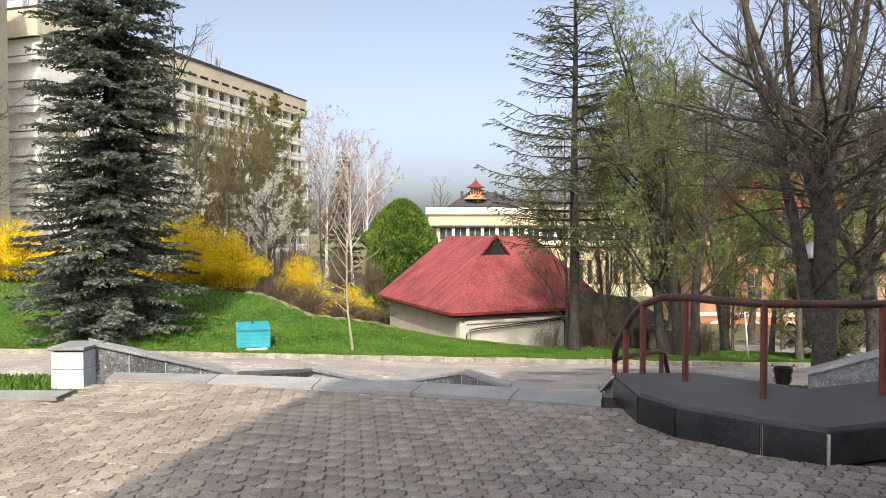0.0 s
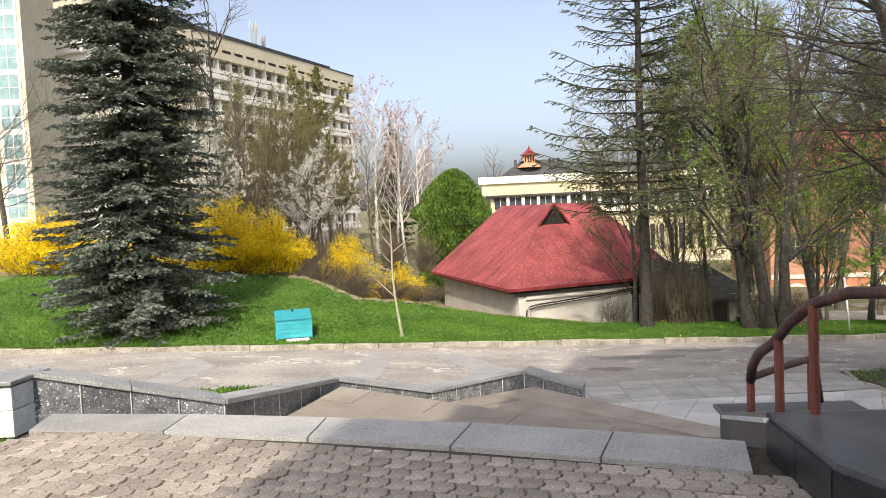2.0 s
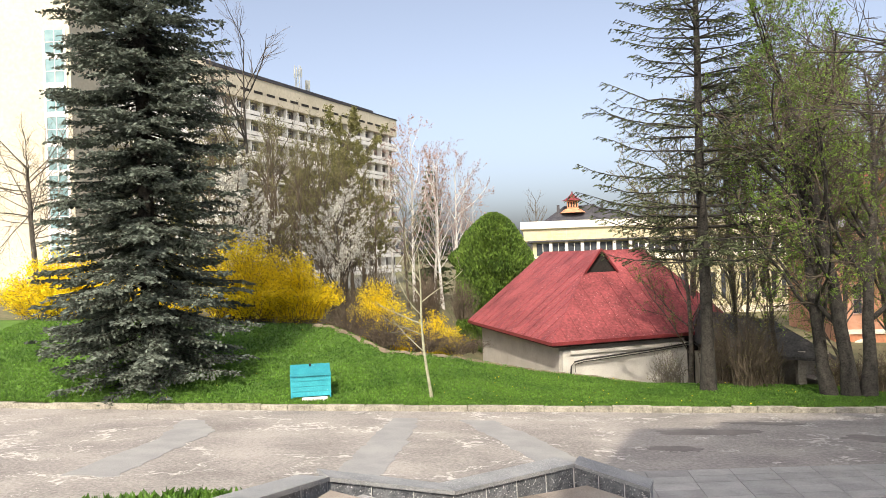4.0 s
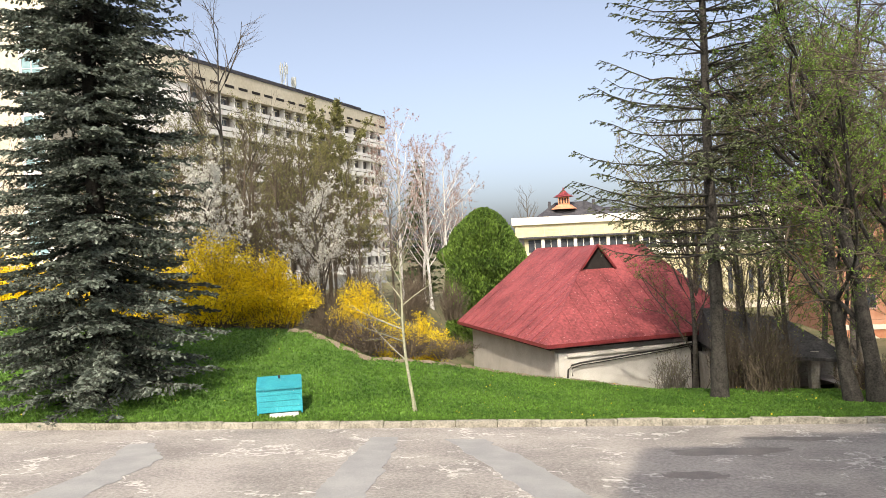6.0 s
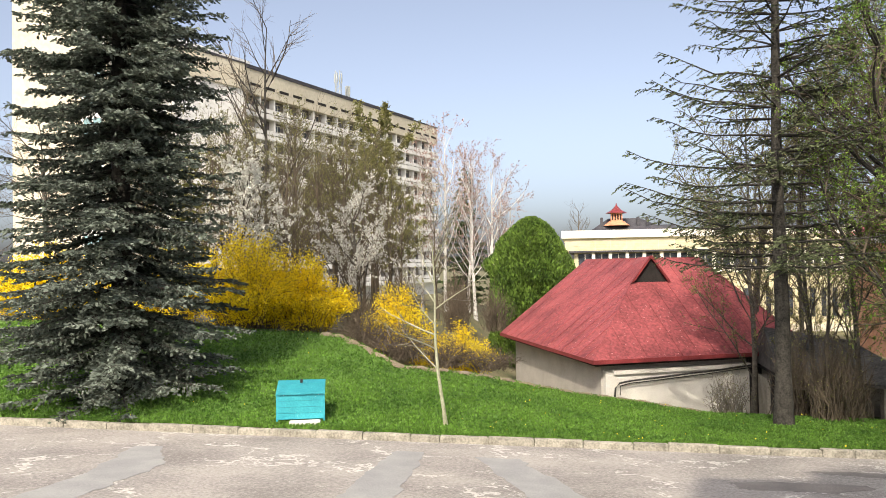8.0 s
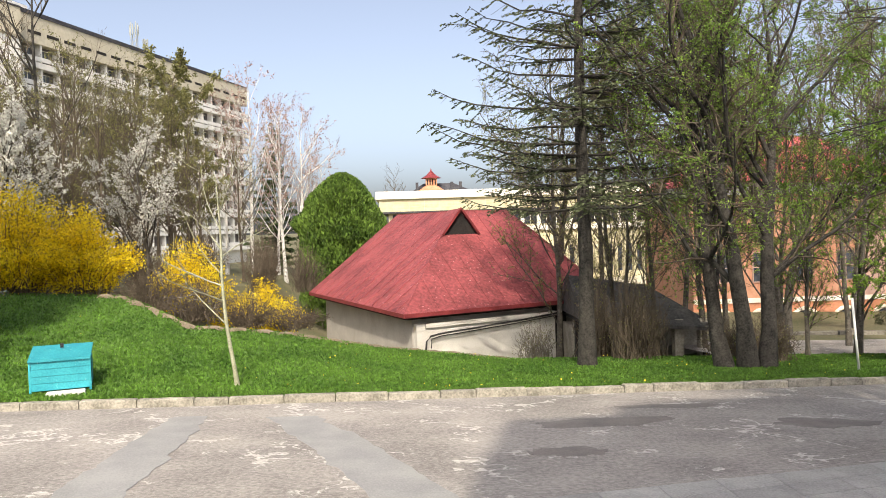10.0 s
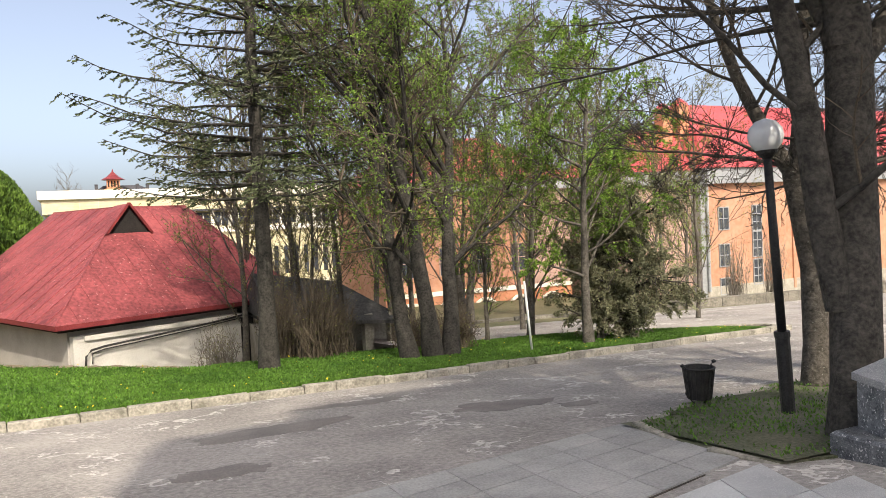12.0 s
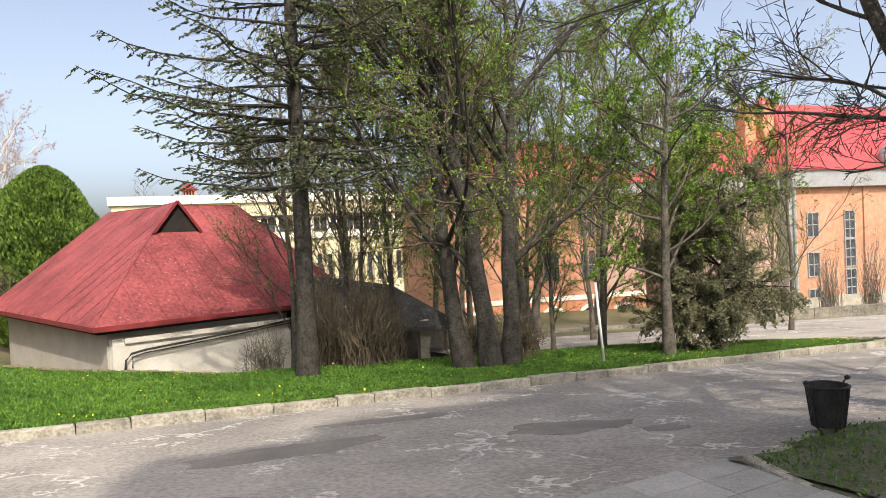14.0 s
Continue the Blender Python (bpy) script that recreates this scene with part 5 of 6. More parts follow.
def conifer(name, loc, height, reach, label, seed, needle, bark, twig, trunk_r=0.24, start=0.4, whorl=0.32, per=6, droop=0.25, density=1.0, size=0.13, sparse=0.0, thin_top=0.0, sides_up=0.0, asym=None, power=0.8):
    """A spruce: trunk, whorls of boughs with side twigs, needle sprays along them."""
    rng = np.random.default_rng(seed)
    trunk = [([Vector((0.02 * math.sin(k), 0.02 * math.cos(k * 1.3), -0.15 + (height + 0.15) * k / 12)) for k in range(13)], [trunk_r * (1 - 0.96 * k / 12) + 0.012 for k in range(13)])]
    boughs, twigs, C, A = [], [], [], []
    z = start
    while z < height - 0.15:
        f = z / height
        R = reach * (1 - f) ** power * (0.55 + 0.45 * min(1, (z - start + 0.6) / 1.6))
        for k in range(per):
            w = rng.uniform(0, 2 * math.pi)
            L = R * rng.uniform(0.62, 1.12)
            if asym:
                L *= asym(w, z)
            if L < 0.12:
                continue
            o = Vector((math.cos(w), math.sin(w), 0))
            rise = sides_up * f - droop * (1 - 0.8 * f)
            pts = []
            n = 6
            for i in range(n + 1):
                u = i / n
                pts.append(Vector((0, 0, z)) + o * L * u + Vector((0, 0, L * (rise * u + 0.28 * max(0, u - 0.45) ** 1.5))) + Vector(rng.normal(size=3) * 0.02 * L * u))
            r0 = 0.009 + 0.009 * L
            boughs.append((pts, [r0 * (1 - 0.85 * i / n) for i in range(n + 1)]))
            cnt = int(L * 9 * density * (1.0 if z < 13 else 0.4))
            for j in range(cnt):
                u = 0.18 + 0.82 * (j + rng.uniform()) / cnt
                if rng.uniform() < sparse * (1.25 - u):
                    needle_here = False
                else:
                    needle_here = True
                i = min(n - 1, int(u * n))
                b = pts[i].lerp(pts[i + 1], u * n - i)
                s = 1 if j % 2 else -1
                side = Vector((-o.y, o.x, 0)) * s
                tl = (0.16 + 0.3 * L * (1 - u) * 0.55 + 0.1) * rng.uniform(0.6, 1.2)
                td = (side * 0.8 + o * 0.65 + Vector((0, 0, rng.normal() * 0.18 - 0.12))).normalized()
                e = b + td * tl + Vector((0, 0, -0.18 * tl))
                twigs.append(([b, e], [0.006, 0.003]))
                if needle_here:
                    m = max(2, int(tl / (size * 0.62)))
                    for q in range(m):
                        c = b.lerp(e, (q + 0.6) / m)
                        dirn = (td + Vector(rng.normal(size=3) * 0.35)).normalized()
                        C.append(tuple(c + Vector(rng.normal(size=3) * size * 0.25)))
                        A.append(tuple(dirn))
        z += whorl * (1 - 0.35 * f) * rng.uniform(0.7, 1.25)
    t = thing(name, loc, label, "conifer tree")
    part("trunk", tubes(flare(trunk, 1.3), 12), bark, t, local=True, smooth=True)
    part("boughwork", tubes(boughs, 5), bark, t, local=True, smooth=True, kind="stuff")
    part("twigwork", tubes(twigs, 3), twig, t, local=True, kind="stuff")
    V, F = quads(C, size, rng, 1.0, axes=A)
    part("foliage", (V, F), needle, t, local=True, kind="stuff")
    return t


SPRUCE_L = conifer("spruce", (-11.2, 25.4, lawn_z(-11.2, 25.4)), 23.0, 3.0, "tall blue-grey spruce with dense boughs to the ground", 3, BLUE_NEEDLE, BARK_DARK, TWIG_DARK, 0.26, 0.3, 0.25, 9, 0.34, 1.75, 0.062, power=0.47)
SPRUCE_R = conifer("spruce", (4.95, 28.9, lawn_z(4.95, 28.9)), 17.5, 5.0, "slender sparse green spruce with bare lower trunk", 8, BARE_NEEDLE, BARK_DARK, TWIG_DARK, 0.2, 4.0, 0.45, 6, 0.12, 1.0, 0.045, sparse=0.62, sides_up=0.35, power=0.75)

SLIM = [dict(segs=9, wob=0.06, up=0.05, taper=0.12), dict(num=20, len=0.36, angle=42, up=0.08, wob=0.14, segs=5, rad=0.32, **{"from": 0.12}), dict(num=8, len=0.5, angle=40, wob=0.16, up=0.03, segs=4, rad=0.5, **{"from": 0.12}), dict(num=6, len=0.5, angle=40, wob=0.18, up=0.0, segs=3, rad=0.5, **{"from": 0.12})]
# multi-stemmed trees with young leaves behind the kerb
DENSE = [dict(segs=9, wob=0.1, up=0.05, taper=0.12), dict(num=15, len=0.5, angle=44, up=0.08, wob=0.16, segs=6, rad=0.34, **{"from": 0.17}), dict(num=8, len=0.5, angle=44, wob=0.18, up=0.0, segs=5, rad=0.45, **{"from": 0.12}), dict(num=9, len=0.45, angle=46, wob=0.2, up=-0.04, segs=4, rad=0.42, **{"from": 0.1}), dict(num=4, len=0.45, angle=45, wob=0.2, up=-0.08, segs=3, rad=0.5, **{"from": 0.1})]
MULTI = [dict(segs=9, wob=0.09, up=0.05, taper=0.12), dict(num=14, len=0.5, angle=42, up=0.08, wob=0.14, segs=6, rad=0.3, **{"from": 0.22}), dict(num=7, len=0.5, angle=42, wob=0.18, up=0.02, segs=5, rad=0.5, **{"from": 0.15}), dict(num=8, len=0.45, angle=45, wob=0.2, up=-0.02, segs=4, rad=0.45, **{"from": 0.1}), dict(num=4, len=0.45, angle=45, wob=0.2, up=-0.06, segs=3, rad=0.5, **{"from": 0.1})]
for k, (x, y, r, h, lean, seed) in enumerate(((8.2, 28.1, 0.2, 9.4, (-0.16, 0.05, 1), 21), (8.72, 27.95, 0.22, 10.8, (-0.03, 0.0, 1), 22), (9.12, 27.85, 0.2, 10.2, (0.05, 0.1, 1), 23))):
    deciduous("tree", (x, y, lawn_z(x, y)), DENSE, h, r, "rough-barked tree with twisting limbs and young green leaves", seed, BARK_DARK, TWIG, LEAF, 19000, 0.032, lean, near=True)
for k, (x, y, h, seed) in enumerate(((12.4, 33.5, 11.5, 31), (17.0, 42.5, 12.5, 32), (6.6, 41.5, 12.0, 33), (24.0, 43.0, 11.0, 34))):
    deciduous("tree", (x, y, land_z(x, y)), MULTI, h, 0.2, "slim tree in thin spring leaf", seed, BARK, TWIG, LEAF if k != 2 else LEAF_DULL, 9000, 0.042)
slim = deciduous("slim_tree", (10.8, 36.0, land_z(10.8, 36)), SLIM, 13.0, 0.12, "slim tree hazed with fine twigs and first leaves", 36, BARK, TWIG, LEAF_DULL, 6500, 0.042)
slim_green = deciduous("slim_tree", (13.4, 31.2, land_z(13.4, 31.2)), SLIM, 9.5, 0.12, "slim tree with fresh bright green leaves", 37, BARK, TWIG, LEAF, 11000, 0.034)
for x, y, s, r in ((8.2, 33.2, 0.8, 30), (14.2, 38.6, 1.0, 80), (6.0, 38.0, 0.95, 130), (12.6, 43.0, 1.1, 170), (20.6, 43.0, 1.05, 220), (17.6, 33.4, 0.75, 260), (27.0, 46.5, 1.05, 310), (31.5, 46.0, 1.0, 10), (22.5, 33.8, 0.7, 110), (9.6, 46.0, 1.1, 150), (24.5, 50.0, 1.2, 200), (15.8, 48.0, 1.2, 240), (11.6, 30.6, 0.62, 65), (16.5, 31.6, 0.6, 95), (19.5, 36.0, 0.9, 285), (28.5, 43.5, 0.9, 345), (34.0, 47.0, 1.0, 45), (7.2, 34.5, 0.8, 72), (10.2, 32.6, 0.85, 205), (13.0, 35.2, 0.9, 318), (16.0, 36.0, 0.8, 12), (7.0, 32.4, 0.6, 290)):
    c = copy_thing(slim_green if (r // 5) % 2 else slim, pose(x, y, land_z(x, y), 0, 0, r))
    c.scale = (s, s, s)
# dense grey-green bushy tree on the island
BUSHY = [dict(segs=6, wob=0.1, up=0.05, taper=0.3), dict(num=24, len=0.72, angle=62, up=0.02, wob=0.16, segs=6, rad=0.35, shrink=0.3, **{"from": 0.12}), dict(num=8, len=0.5, angle=45, wob=0.18, up=-0.2, segs=5, rad=0.5, **{"from": 0.15}), dict(num=6, len=0.5, angle=35, wob=0.2, up=-0.25, segs=4, rad=0.5, **{"from": 0.1})]
TALL = [dict(segs=8, wob=0.05, up=0.05, taper=0.2), dict(num=22, len=0.34, angle=58, up=0.03, wob=0.15, segs=6, rad=0.32, shrink=0.2, **{"from": 0.22}), dict(num=8, len=0.5, angle=45, wob=0.18, up=-0.1, segs=5, rad=0.5, **{"from": 0.15}), dict(num=6, len=0.5, angle=38, wob=0.2, up=-0.12, segs=4, rad=0.5, **{"from": 0.1})]
deciduous("green_tree", (12.85, 27.35, lawn_z(12.85, 27.35)), TALL, 7.4, 0.13, "pale-trunked tree in dense fresh green leaf on the island", 41, BARK, TWIG, LEAF, 30000, 0.034)
SHRUB = [dict(segs=6, wob=0.1, up=0.05, taper=0.3), dict(num=30, len=0.5, angle=66, up=0.04, wob=0.16, segs=6, rad=0.35, shrink=0.35, **{"from": 0.04}), dict(num=9, len=0.5, angle=45, wob=0.18, up=-0.1, segs=5, rad=0.5, **{"from": 0.1}), dict(num=7, len=0.5, angle=38, wob=0.2, up=-0.15, segs=4, rad=0.5, **{"from": 0.1})]
deciduous("evergreen_shrub", (14.8, 28.35, lawn_z(14.8, 28.35)), SHRUB, 3.7, 0.14, "dense dark grey-green shrub hanging down to the lawn", 42, BARK_DARK, TWIG_DARK, LEAF_GREY, 34000, 0.042)
deciduous("evergreen_shrub", (13.7, 28.0, lawn_z(13.7, 28.0)), SHRUB, 2.6, 0.1, "grey-green shrub with fine hanging twigs under the tree", 43, BARK, TWIG, LEAF_GREY, 20000, 0.038)

# the big bare tree at the lamp
BIG = [dict(segs=8, wob=0.05, up=0.04, taper=0.5), dict(num=26, len=0.66, angle=66, angle_var=20, up=0.035, wob=0.13, segs=8, rad=0.22, shrink=0.3, **{"from": 0.43}), dict(num=12, len=0.42, angle=45, wob=0.17, up=0.0, segs=6, rad=0.4, **{"from": 0.15}), dict(num=8, len=0.5, angle=45, wob=0.2, up=0.03, segs=5, rad=0.5, **{"from": 0.1}), dict(num=5, len=0.5, angle=40, wob=0.2, up=0.05, segs=3, rad=0.6, **{"from": 0.15})]
def forked_tree(loc, label, seed, bark, twig, stem, stem_r, limbs, side_n, side_len, crown):
    """A stem that breaks into upright limbs, with long arching side branches below and between them."""
    rng = np.random.default_rng(seed)
    out, tips = {}, []
    stem = [Vector(p) for p in stem]
    out[0] = [(stem, [stem_r * (1.22 if k == 0 else 1.0 - 0.2 * k / len(stem)) for k in range(len(stem))])]
    up = [dict(segs=8, wob=0.07, up=0.07, taper=0.25), dict(num=9, len=0.42, angle=50, angle_var=12, up=0.07, wob=0.14, segs=6, rad=0.3, **{"from": 0.12}), dict(num=6, len=0.45, angle=45, wob=0.18, up=0.02, segs=5, rad=0.42, **{"from": 0.12}), dict(num=5, len=0.5, angle=42, wob=0.2, up=0.03, segs=3, rad=0.6, **{"from": 0.1})]
    arch = [dict(segs=10, wob=0.09, up=-0.012, taper=0.2), dict(num=11, len=0.36, angle=48, angle_var=12, up=0.02, wob=0.14, segs=6, rad=0.42, flat=0.5, **{"from": 0.14}), dict(num=6, len=0.48, angle=42, wob=0.18, up=0.03, segs=4, rad=0.5, **{"from": 0.1}), dict(num=4, len=0.5, angle=42, wob=0.2, up=0.05, segs=3, rad=0.6, **{"from": 0.15})]
    mine = {}
    for base, d, length, r in limbs:
        grow(mine, tips, rng, Vector(base), Vector(d).normalized(), length, r, 0, up)
    top = stem[-1]
    for k in range(side_n):
        w = 2.4 * k + rng.uniform(-0.3, 0.3)
        base = stem[-2].lerp(top, rng.uniform(0.2, 1.0)) + Vector((0, 0, crown * k / side_n))
        grow(mine, tips, rng, base, Vector((math.cos(w), math.sin(w), rng.uniform(0.12, 0.5))).normalized(), side_len * rng.uniform(0.75, 1.15), stem_r * rng.uniform(0.1, 0.19), 0, arch)
    t = thing("bare_tree", loc, label, "tree")
    part("trunk", tubes(out[0], 16), bark, t, local=True, smooth=True)
    for q in mine[0]:
        part("limb", tubes([q], 9), bark, t, local=True, smooth=True)
    part("branchwork", tubes(mine[1], 5), bark, t, local=True, smooth=True, kind="stuff")
    part("twigwork", join(tubes(mine[2], 4), tubes(mine[3], 3)), twig, t, local=True, kind="stuff")
    return t


forked_tree((8.28, 16.27, lawn2_z(8.28, 16.27)), "large bare tree with thick dark trunk and spreading limbs", 51, BARK_MID, TWIG,
    [(0, 0, -0.15), (0.01, 0, 0.5), (0.03, 0, 1.6), (0.04, 0.02, 2.8), (0.02, 0.0, 3.7), (0.0, 0, 4.3)], 0.26,
    [((-0.1, 0.05, 1.3), (-0.2, 0.1, 1.0), 7.5, 0.17), ((-0.05, 0, 3.9), (0.0, 0.05, 1), 7.5, 0.2), ((-0.05, 0, 4.1), (-0.35, -0.05, 1), 7.0, 0.13), ((-0.03, 0, 4.0), (0.4, 0.15, 1), 7.0, 0.14), ((-0.05, 0, 4.2), (0.1, -0.4, 1), 6.5, 0.12), ((-0.05, 0, 3.8), (-0.15, 0.45, 1), 6.8, 0.12), ((0, 0, 3.6), (0.75, -0.15, 0.8), 5.5, 0.13)], 30, 5.0, 1.8)
forked_tree((10.78, 18.8, lawn2_z(10.78, 18.8)), "gnarled bare tree with a lichen-spotted trunk at the lawn's edge", 53, BARK, TWIG_DARK,
    [(0, 0, -0.15), (0.02, 0, 0.6), (0.0, 0, 1.7), (-0.16, 0.03, 2.5), (-0.28, 0.05, 3.1)], 0.2,
    [((-0.26, 0.05, 3.0), (-0.5, 0.3, 0.8), 4.5, 0.12), ((-0.26, 0.05, 3.0), (0.25, 0.1, 1), 6.0, 0.12), ((-0.2, 0.04, 2.7), (0.2, -0.5, 0.9), 5.0, 0.1)], 9, 3.6, 0.8)
forked_tree((12.6, 17.2, lawn2_z(12.6, 17.2)), "bare spreading tree behind the big trunk", 55, BARK, TWIG_DARK,
    [(0, 0, -0.15), (0.0, 0, 1.0), (0.05, 0, 2.6), (0.0, 0, 4.0)], 0.24,
    [((0, 0, 3.8), (0.1, 0.1, 1), 7.0, 0.16), ((0, 0, 3.6), (-0.4, 0.2, 1), 6.5, 0.13), ((0, 0, 3.7), (0.3, -0.4, 1), 6.0, 0.12)], 12, 4.4, 1.4)
# sapling with the limed trunk
SAP = [dict(segs=9, wob=0.05, up=0.03, taper=0.2), dict(num=10, len=0.42, angle=58, up=0.08, wob=0.12, segs=5, rad=0.4, **{"from": 0.32}), dict(num=5, len=0.4, angle=45, wob=0.15, up=0.05, segs=4, rad=0.5, **{"from": 0.2})]
deciduous("sapling", (-3.0, 25.0, lawn_z(-3.0, 25.0)), SAP, 4.3, 0.048, "young tree with a pale limed trunk and bare twigs", 61, SAPLING, TWIG_GREY, LEAF_DULL, 300, 0.03, lean=(-0.09, 0, 1))

# thicket on the slope
THIN = [dict(segs=9, wob=0.05, up=0.05, taper=0.15), dict(num=18, len=0.34, angle=38, up=0.1, wob=0.12, segs=5, rad=0.35, **{"from": 0.2}), dict(num=7, len=0.5, angle=36, wob=0.14, up=0.06, segs=4, rad=0.5, **{"from": 0.15}), dict(num=4, len=0.5, angle=38, wob=0.15, up=0.05, segs=3, rad=0.5, **{"from": 0.15})]
tall = deciduous("bare_tree", (-16.0, 45, land_z(-16, 45)), THIN, 15.2, 0.15, "tall slim bare tree rising above the thicket", 71, BARK_DARK, TWIG)
thick = deciduous("thicket_tree", (-14.8, 47, land_z(-14.8, 47)), THIN, 9.8, 0.11, "slim brown bare tree in the thicket", 72, TWIG, TWIG, LEAF_DULL, 1500, 0.05)
for k, (x, y, s, r) in enumerate(((-18.1, 46, 0.95, 40), (-14.0, 50, 1.0, 100), (-12.6, 47, 0.85, 160), (-16.6, 50, 1.05, 220), (-19.8, 49, 1.0, 300), (-11.4, 44, 0.6, 20), (-21.5, 44, 0.9, 75), (-10.6, 49, 0.8, 190), (-24, 47, 1.0, 250), (-13.5, 42, 0.7, 15), (-15.5, 43, 0.75, 55), (-12.0, 52, 0.95, 95), (-17.5, 53, 1.05, 135), (-9.2, 46, 0.6, 175), (-20.5, 52, 1.1, 215), (-13.2, 45, 0.8, 255), (-18.8, 42, 0.7, 290), (-8.4, 52, 0.75, 325), (-22.5, 50, 1.1, 5), (-16.2, 40.5, 0.72, 33), (-14.2, 40, 0.7, 66), (-12.2, 42.5, 0.75, 99), (-10.6, 41.5, 0.62, 133), (-17.8, 44.5, 0.9, 166), (-15.2, 45.5, 0.95, 199), (-13.0, 48.5, 0.98, 233), (-11.2, 46.5, 0.85, 266), (-19.2, 46.0, 0.95, 299), (-9.8, 44.0, 0.66, 343))):
    c = copy_thing(thick, pose(x, y, land_z(x, y), 0, 0, r))
    c.scale = (s, s, s)
olive = deciduous("willow", (-13.2, 55, land_z(-13.2, 55)), THIN, 11.5, 0.15, "upright tree flushed with olive-yellow buds", 74, TWIG, TWIG, LEAF_DULL, 14000, 0.085)
c = copy_thing(olive, pose(-11.4, 53, land_z(-11.4, 53), 0, 0, 120)); c.scale = (0.8, 0.8, 0.75)
c = copy_thing(olive, pose(-15.2, 54, land_z(-15.2, 54), 0, 0, 60)); c.scale = (0.85, 0.85, 0.7)
birch = deciduous("birch", (-9.0, 58, land_z(-9, 58)), THIN, 11.5, 0.13, "white-stemmed birch with pale bare twigs", 75, BIRCH, material("pale_pink_twig", (0.3, 0.25, 0.23), (0.45, 0.4, 0.38), 2, 0.9, 0.1), RED_BUD, 1800, 0.06)
for x, y, s, r in ((-7.2, 59, 0.92, 50), (-6.0, 60, 0.95, 140), (-10.2, 56, 0.8, 200), (-8.0, 61, 0.9, 270), (-5.2, 62, 0.8, 330)):
    c = copy_thing(birch, pose(x, y, land_z(x, y), 0, 0, r)); c.scale = (s, s, s)
conifer("spruce", (-8.6, 64, land_z(-8.6, 64)), 10.5, 2.4, "dark conifer behind the birches", 77, GREEN_NEEDLE, BARK_DARK, TWIG_DARK, 0.16, 0.5, 0.5, 6, 0.2, 0.6, 0.2)
conifer("spruce", (-16.2, 38, land_z(-16.2, 38)), 7.2, 1.6, "small fresh green spruce above the forsythia", 78, LEAF_DULL, BARK, TWIG, 0.1, 0.5, 0.4, 6, 0.1, 0.8, 0.12)
BLOOM = [dict(segs=6, wob=0.1, up=0.05, taper=0.3), dict(num=16, len=0.6, angle=42, up=0.08, wob=0.15, segs=5, rad=0.4, **{"from": 0.15}), dict(num=8, len=0.5, angle=40, wob=0.16, up=0.04, segs=4, rad=0.5, **{"from": 0.15}), dict(num=4, len=0.5, angle=40, wob=0.16, up=0.03, segs=3, rad=0.5, **{"from": 0.15})]
deciduous("blossom_tree", (-14.6, 38, land_z(-14.6, 38)), BLOOM, 5.4, 0.1, "fruit tree in white blossom", 81, TWIG_DARK, TWIG_GREY, WHITE_BLOSSOM, 9000, 0.055)
deciduous("blossom_tree", (-8.4, 36.2, land_z(-8.4, 36.2)), BLOOM, 4.3, 0.09, "small fruit tree in white blossom", 82, TWIG_DARK, TWIG_GREY, WHITE_BLOSSOM, 6500, 0.042)
deciduous("bare_tree", (-32, 50, land_z(-32, 50)), BIG[:4], 9.0, 0.2, "bare crooked tree by the tower", 83, BARK, TWIG)
# far bare crowns on the skyline
ft = deciduous("bare_tree", (-2.0, 200, -5.6), THIN[:3], 19.5, 0.3, "far bare tree on the skyline", 84, TWIG, TWIG)


def bush(name, loc, rx, ry, h, label, seed, blossom, n, size, stem_mat, stems=150, droop=0.35, lean=(0.0, 0.0)):
    """Arching stems from one root, set with blossom along their length."""
    rng = np.random.default_rng(seed)
    S, C, A = [], [], []
    for _ in range(stems):
        w = rng.uniform(0, 2 * math.pi)
        rr = math.sqrt(rng.uniform(0.02, 1))
        hh = h * (1.02 - 0.5 * rr * rr) * rng.uniform(0.75, 1.12)
        ex, ey = rx * rr * math.cos(w) + lean[0] * rng.uniform(0.3, 1), ry * rr * math.sin(w) + lean[1] * rng.uniform(0.3, 1)
        bx_, by_ = ex * 0.35 + rng.normal() * 0.15, ey * 0.35 + rng.normal() * 0.15
        pts = []
        for i in range(8):
            u = i / 7
            zz = hh * (1.35 * u - (0.35 + droop * rr) * u * u)
            pts.append(Vector((bx_ + (ex - bx_) * u ** 1.3, by_ + (ey - by_) * u ** 1.3, zz)) + Vector(rng.normal(size=3) * 0.05))
        S.append((pts, [0.012 * (1 - 0.8 * i / 7) + 0.002 for i in range(8)]))
        for j in range(int(n / stems)):
            u = rng.uniform(0.12, 1) * 7
            i = min(6, int(u))
            c = pts[i].lerp(pts[i + 1], u - i)
            C.append(tuple(c + Vector(rng.normal(size=3) * 0.1)))
    t = thing(name, loc, label, "shrub")
    part("stemwork", tubes(S, 3), stem_mat, t, local=True, kind="stuff")
    part("blossom", quads(C, size, rng, 0.8), blossom, t, local=True, kind="stuff")
    return t

fy = lambda x, y: lawn_z(x, min(y, crest_y(x))) - 0.1
bush("forsythia", (-11.6, 33.6, fy(-11.6, 33.6)), 3.0, 2.0, 3.7, "large forsythia bush in full yellow bloom", 91, FORSYTHIA, 46000, 0.043, TWIG, 280)
bush("forsythia", (-9.6, 33.8, fy(-9.6, 33.8)), 1.9, 1.5, 2.9, "rounded forsythia bush in full yellow bloom", 92, FORSYTHIA, 26000, 0.043, TWIG, 170)
bush("forsythia", (-19.5, 33.5, fy(-19.5, 33.5)), 3.2, 2.0, 2.9, "yellow forsythia hedge behind the spruce", 93, FORSYTHIA, 34000, 0.05, TWIG, 200)
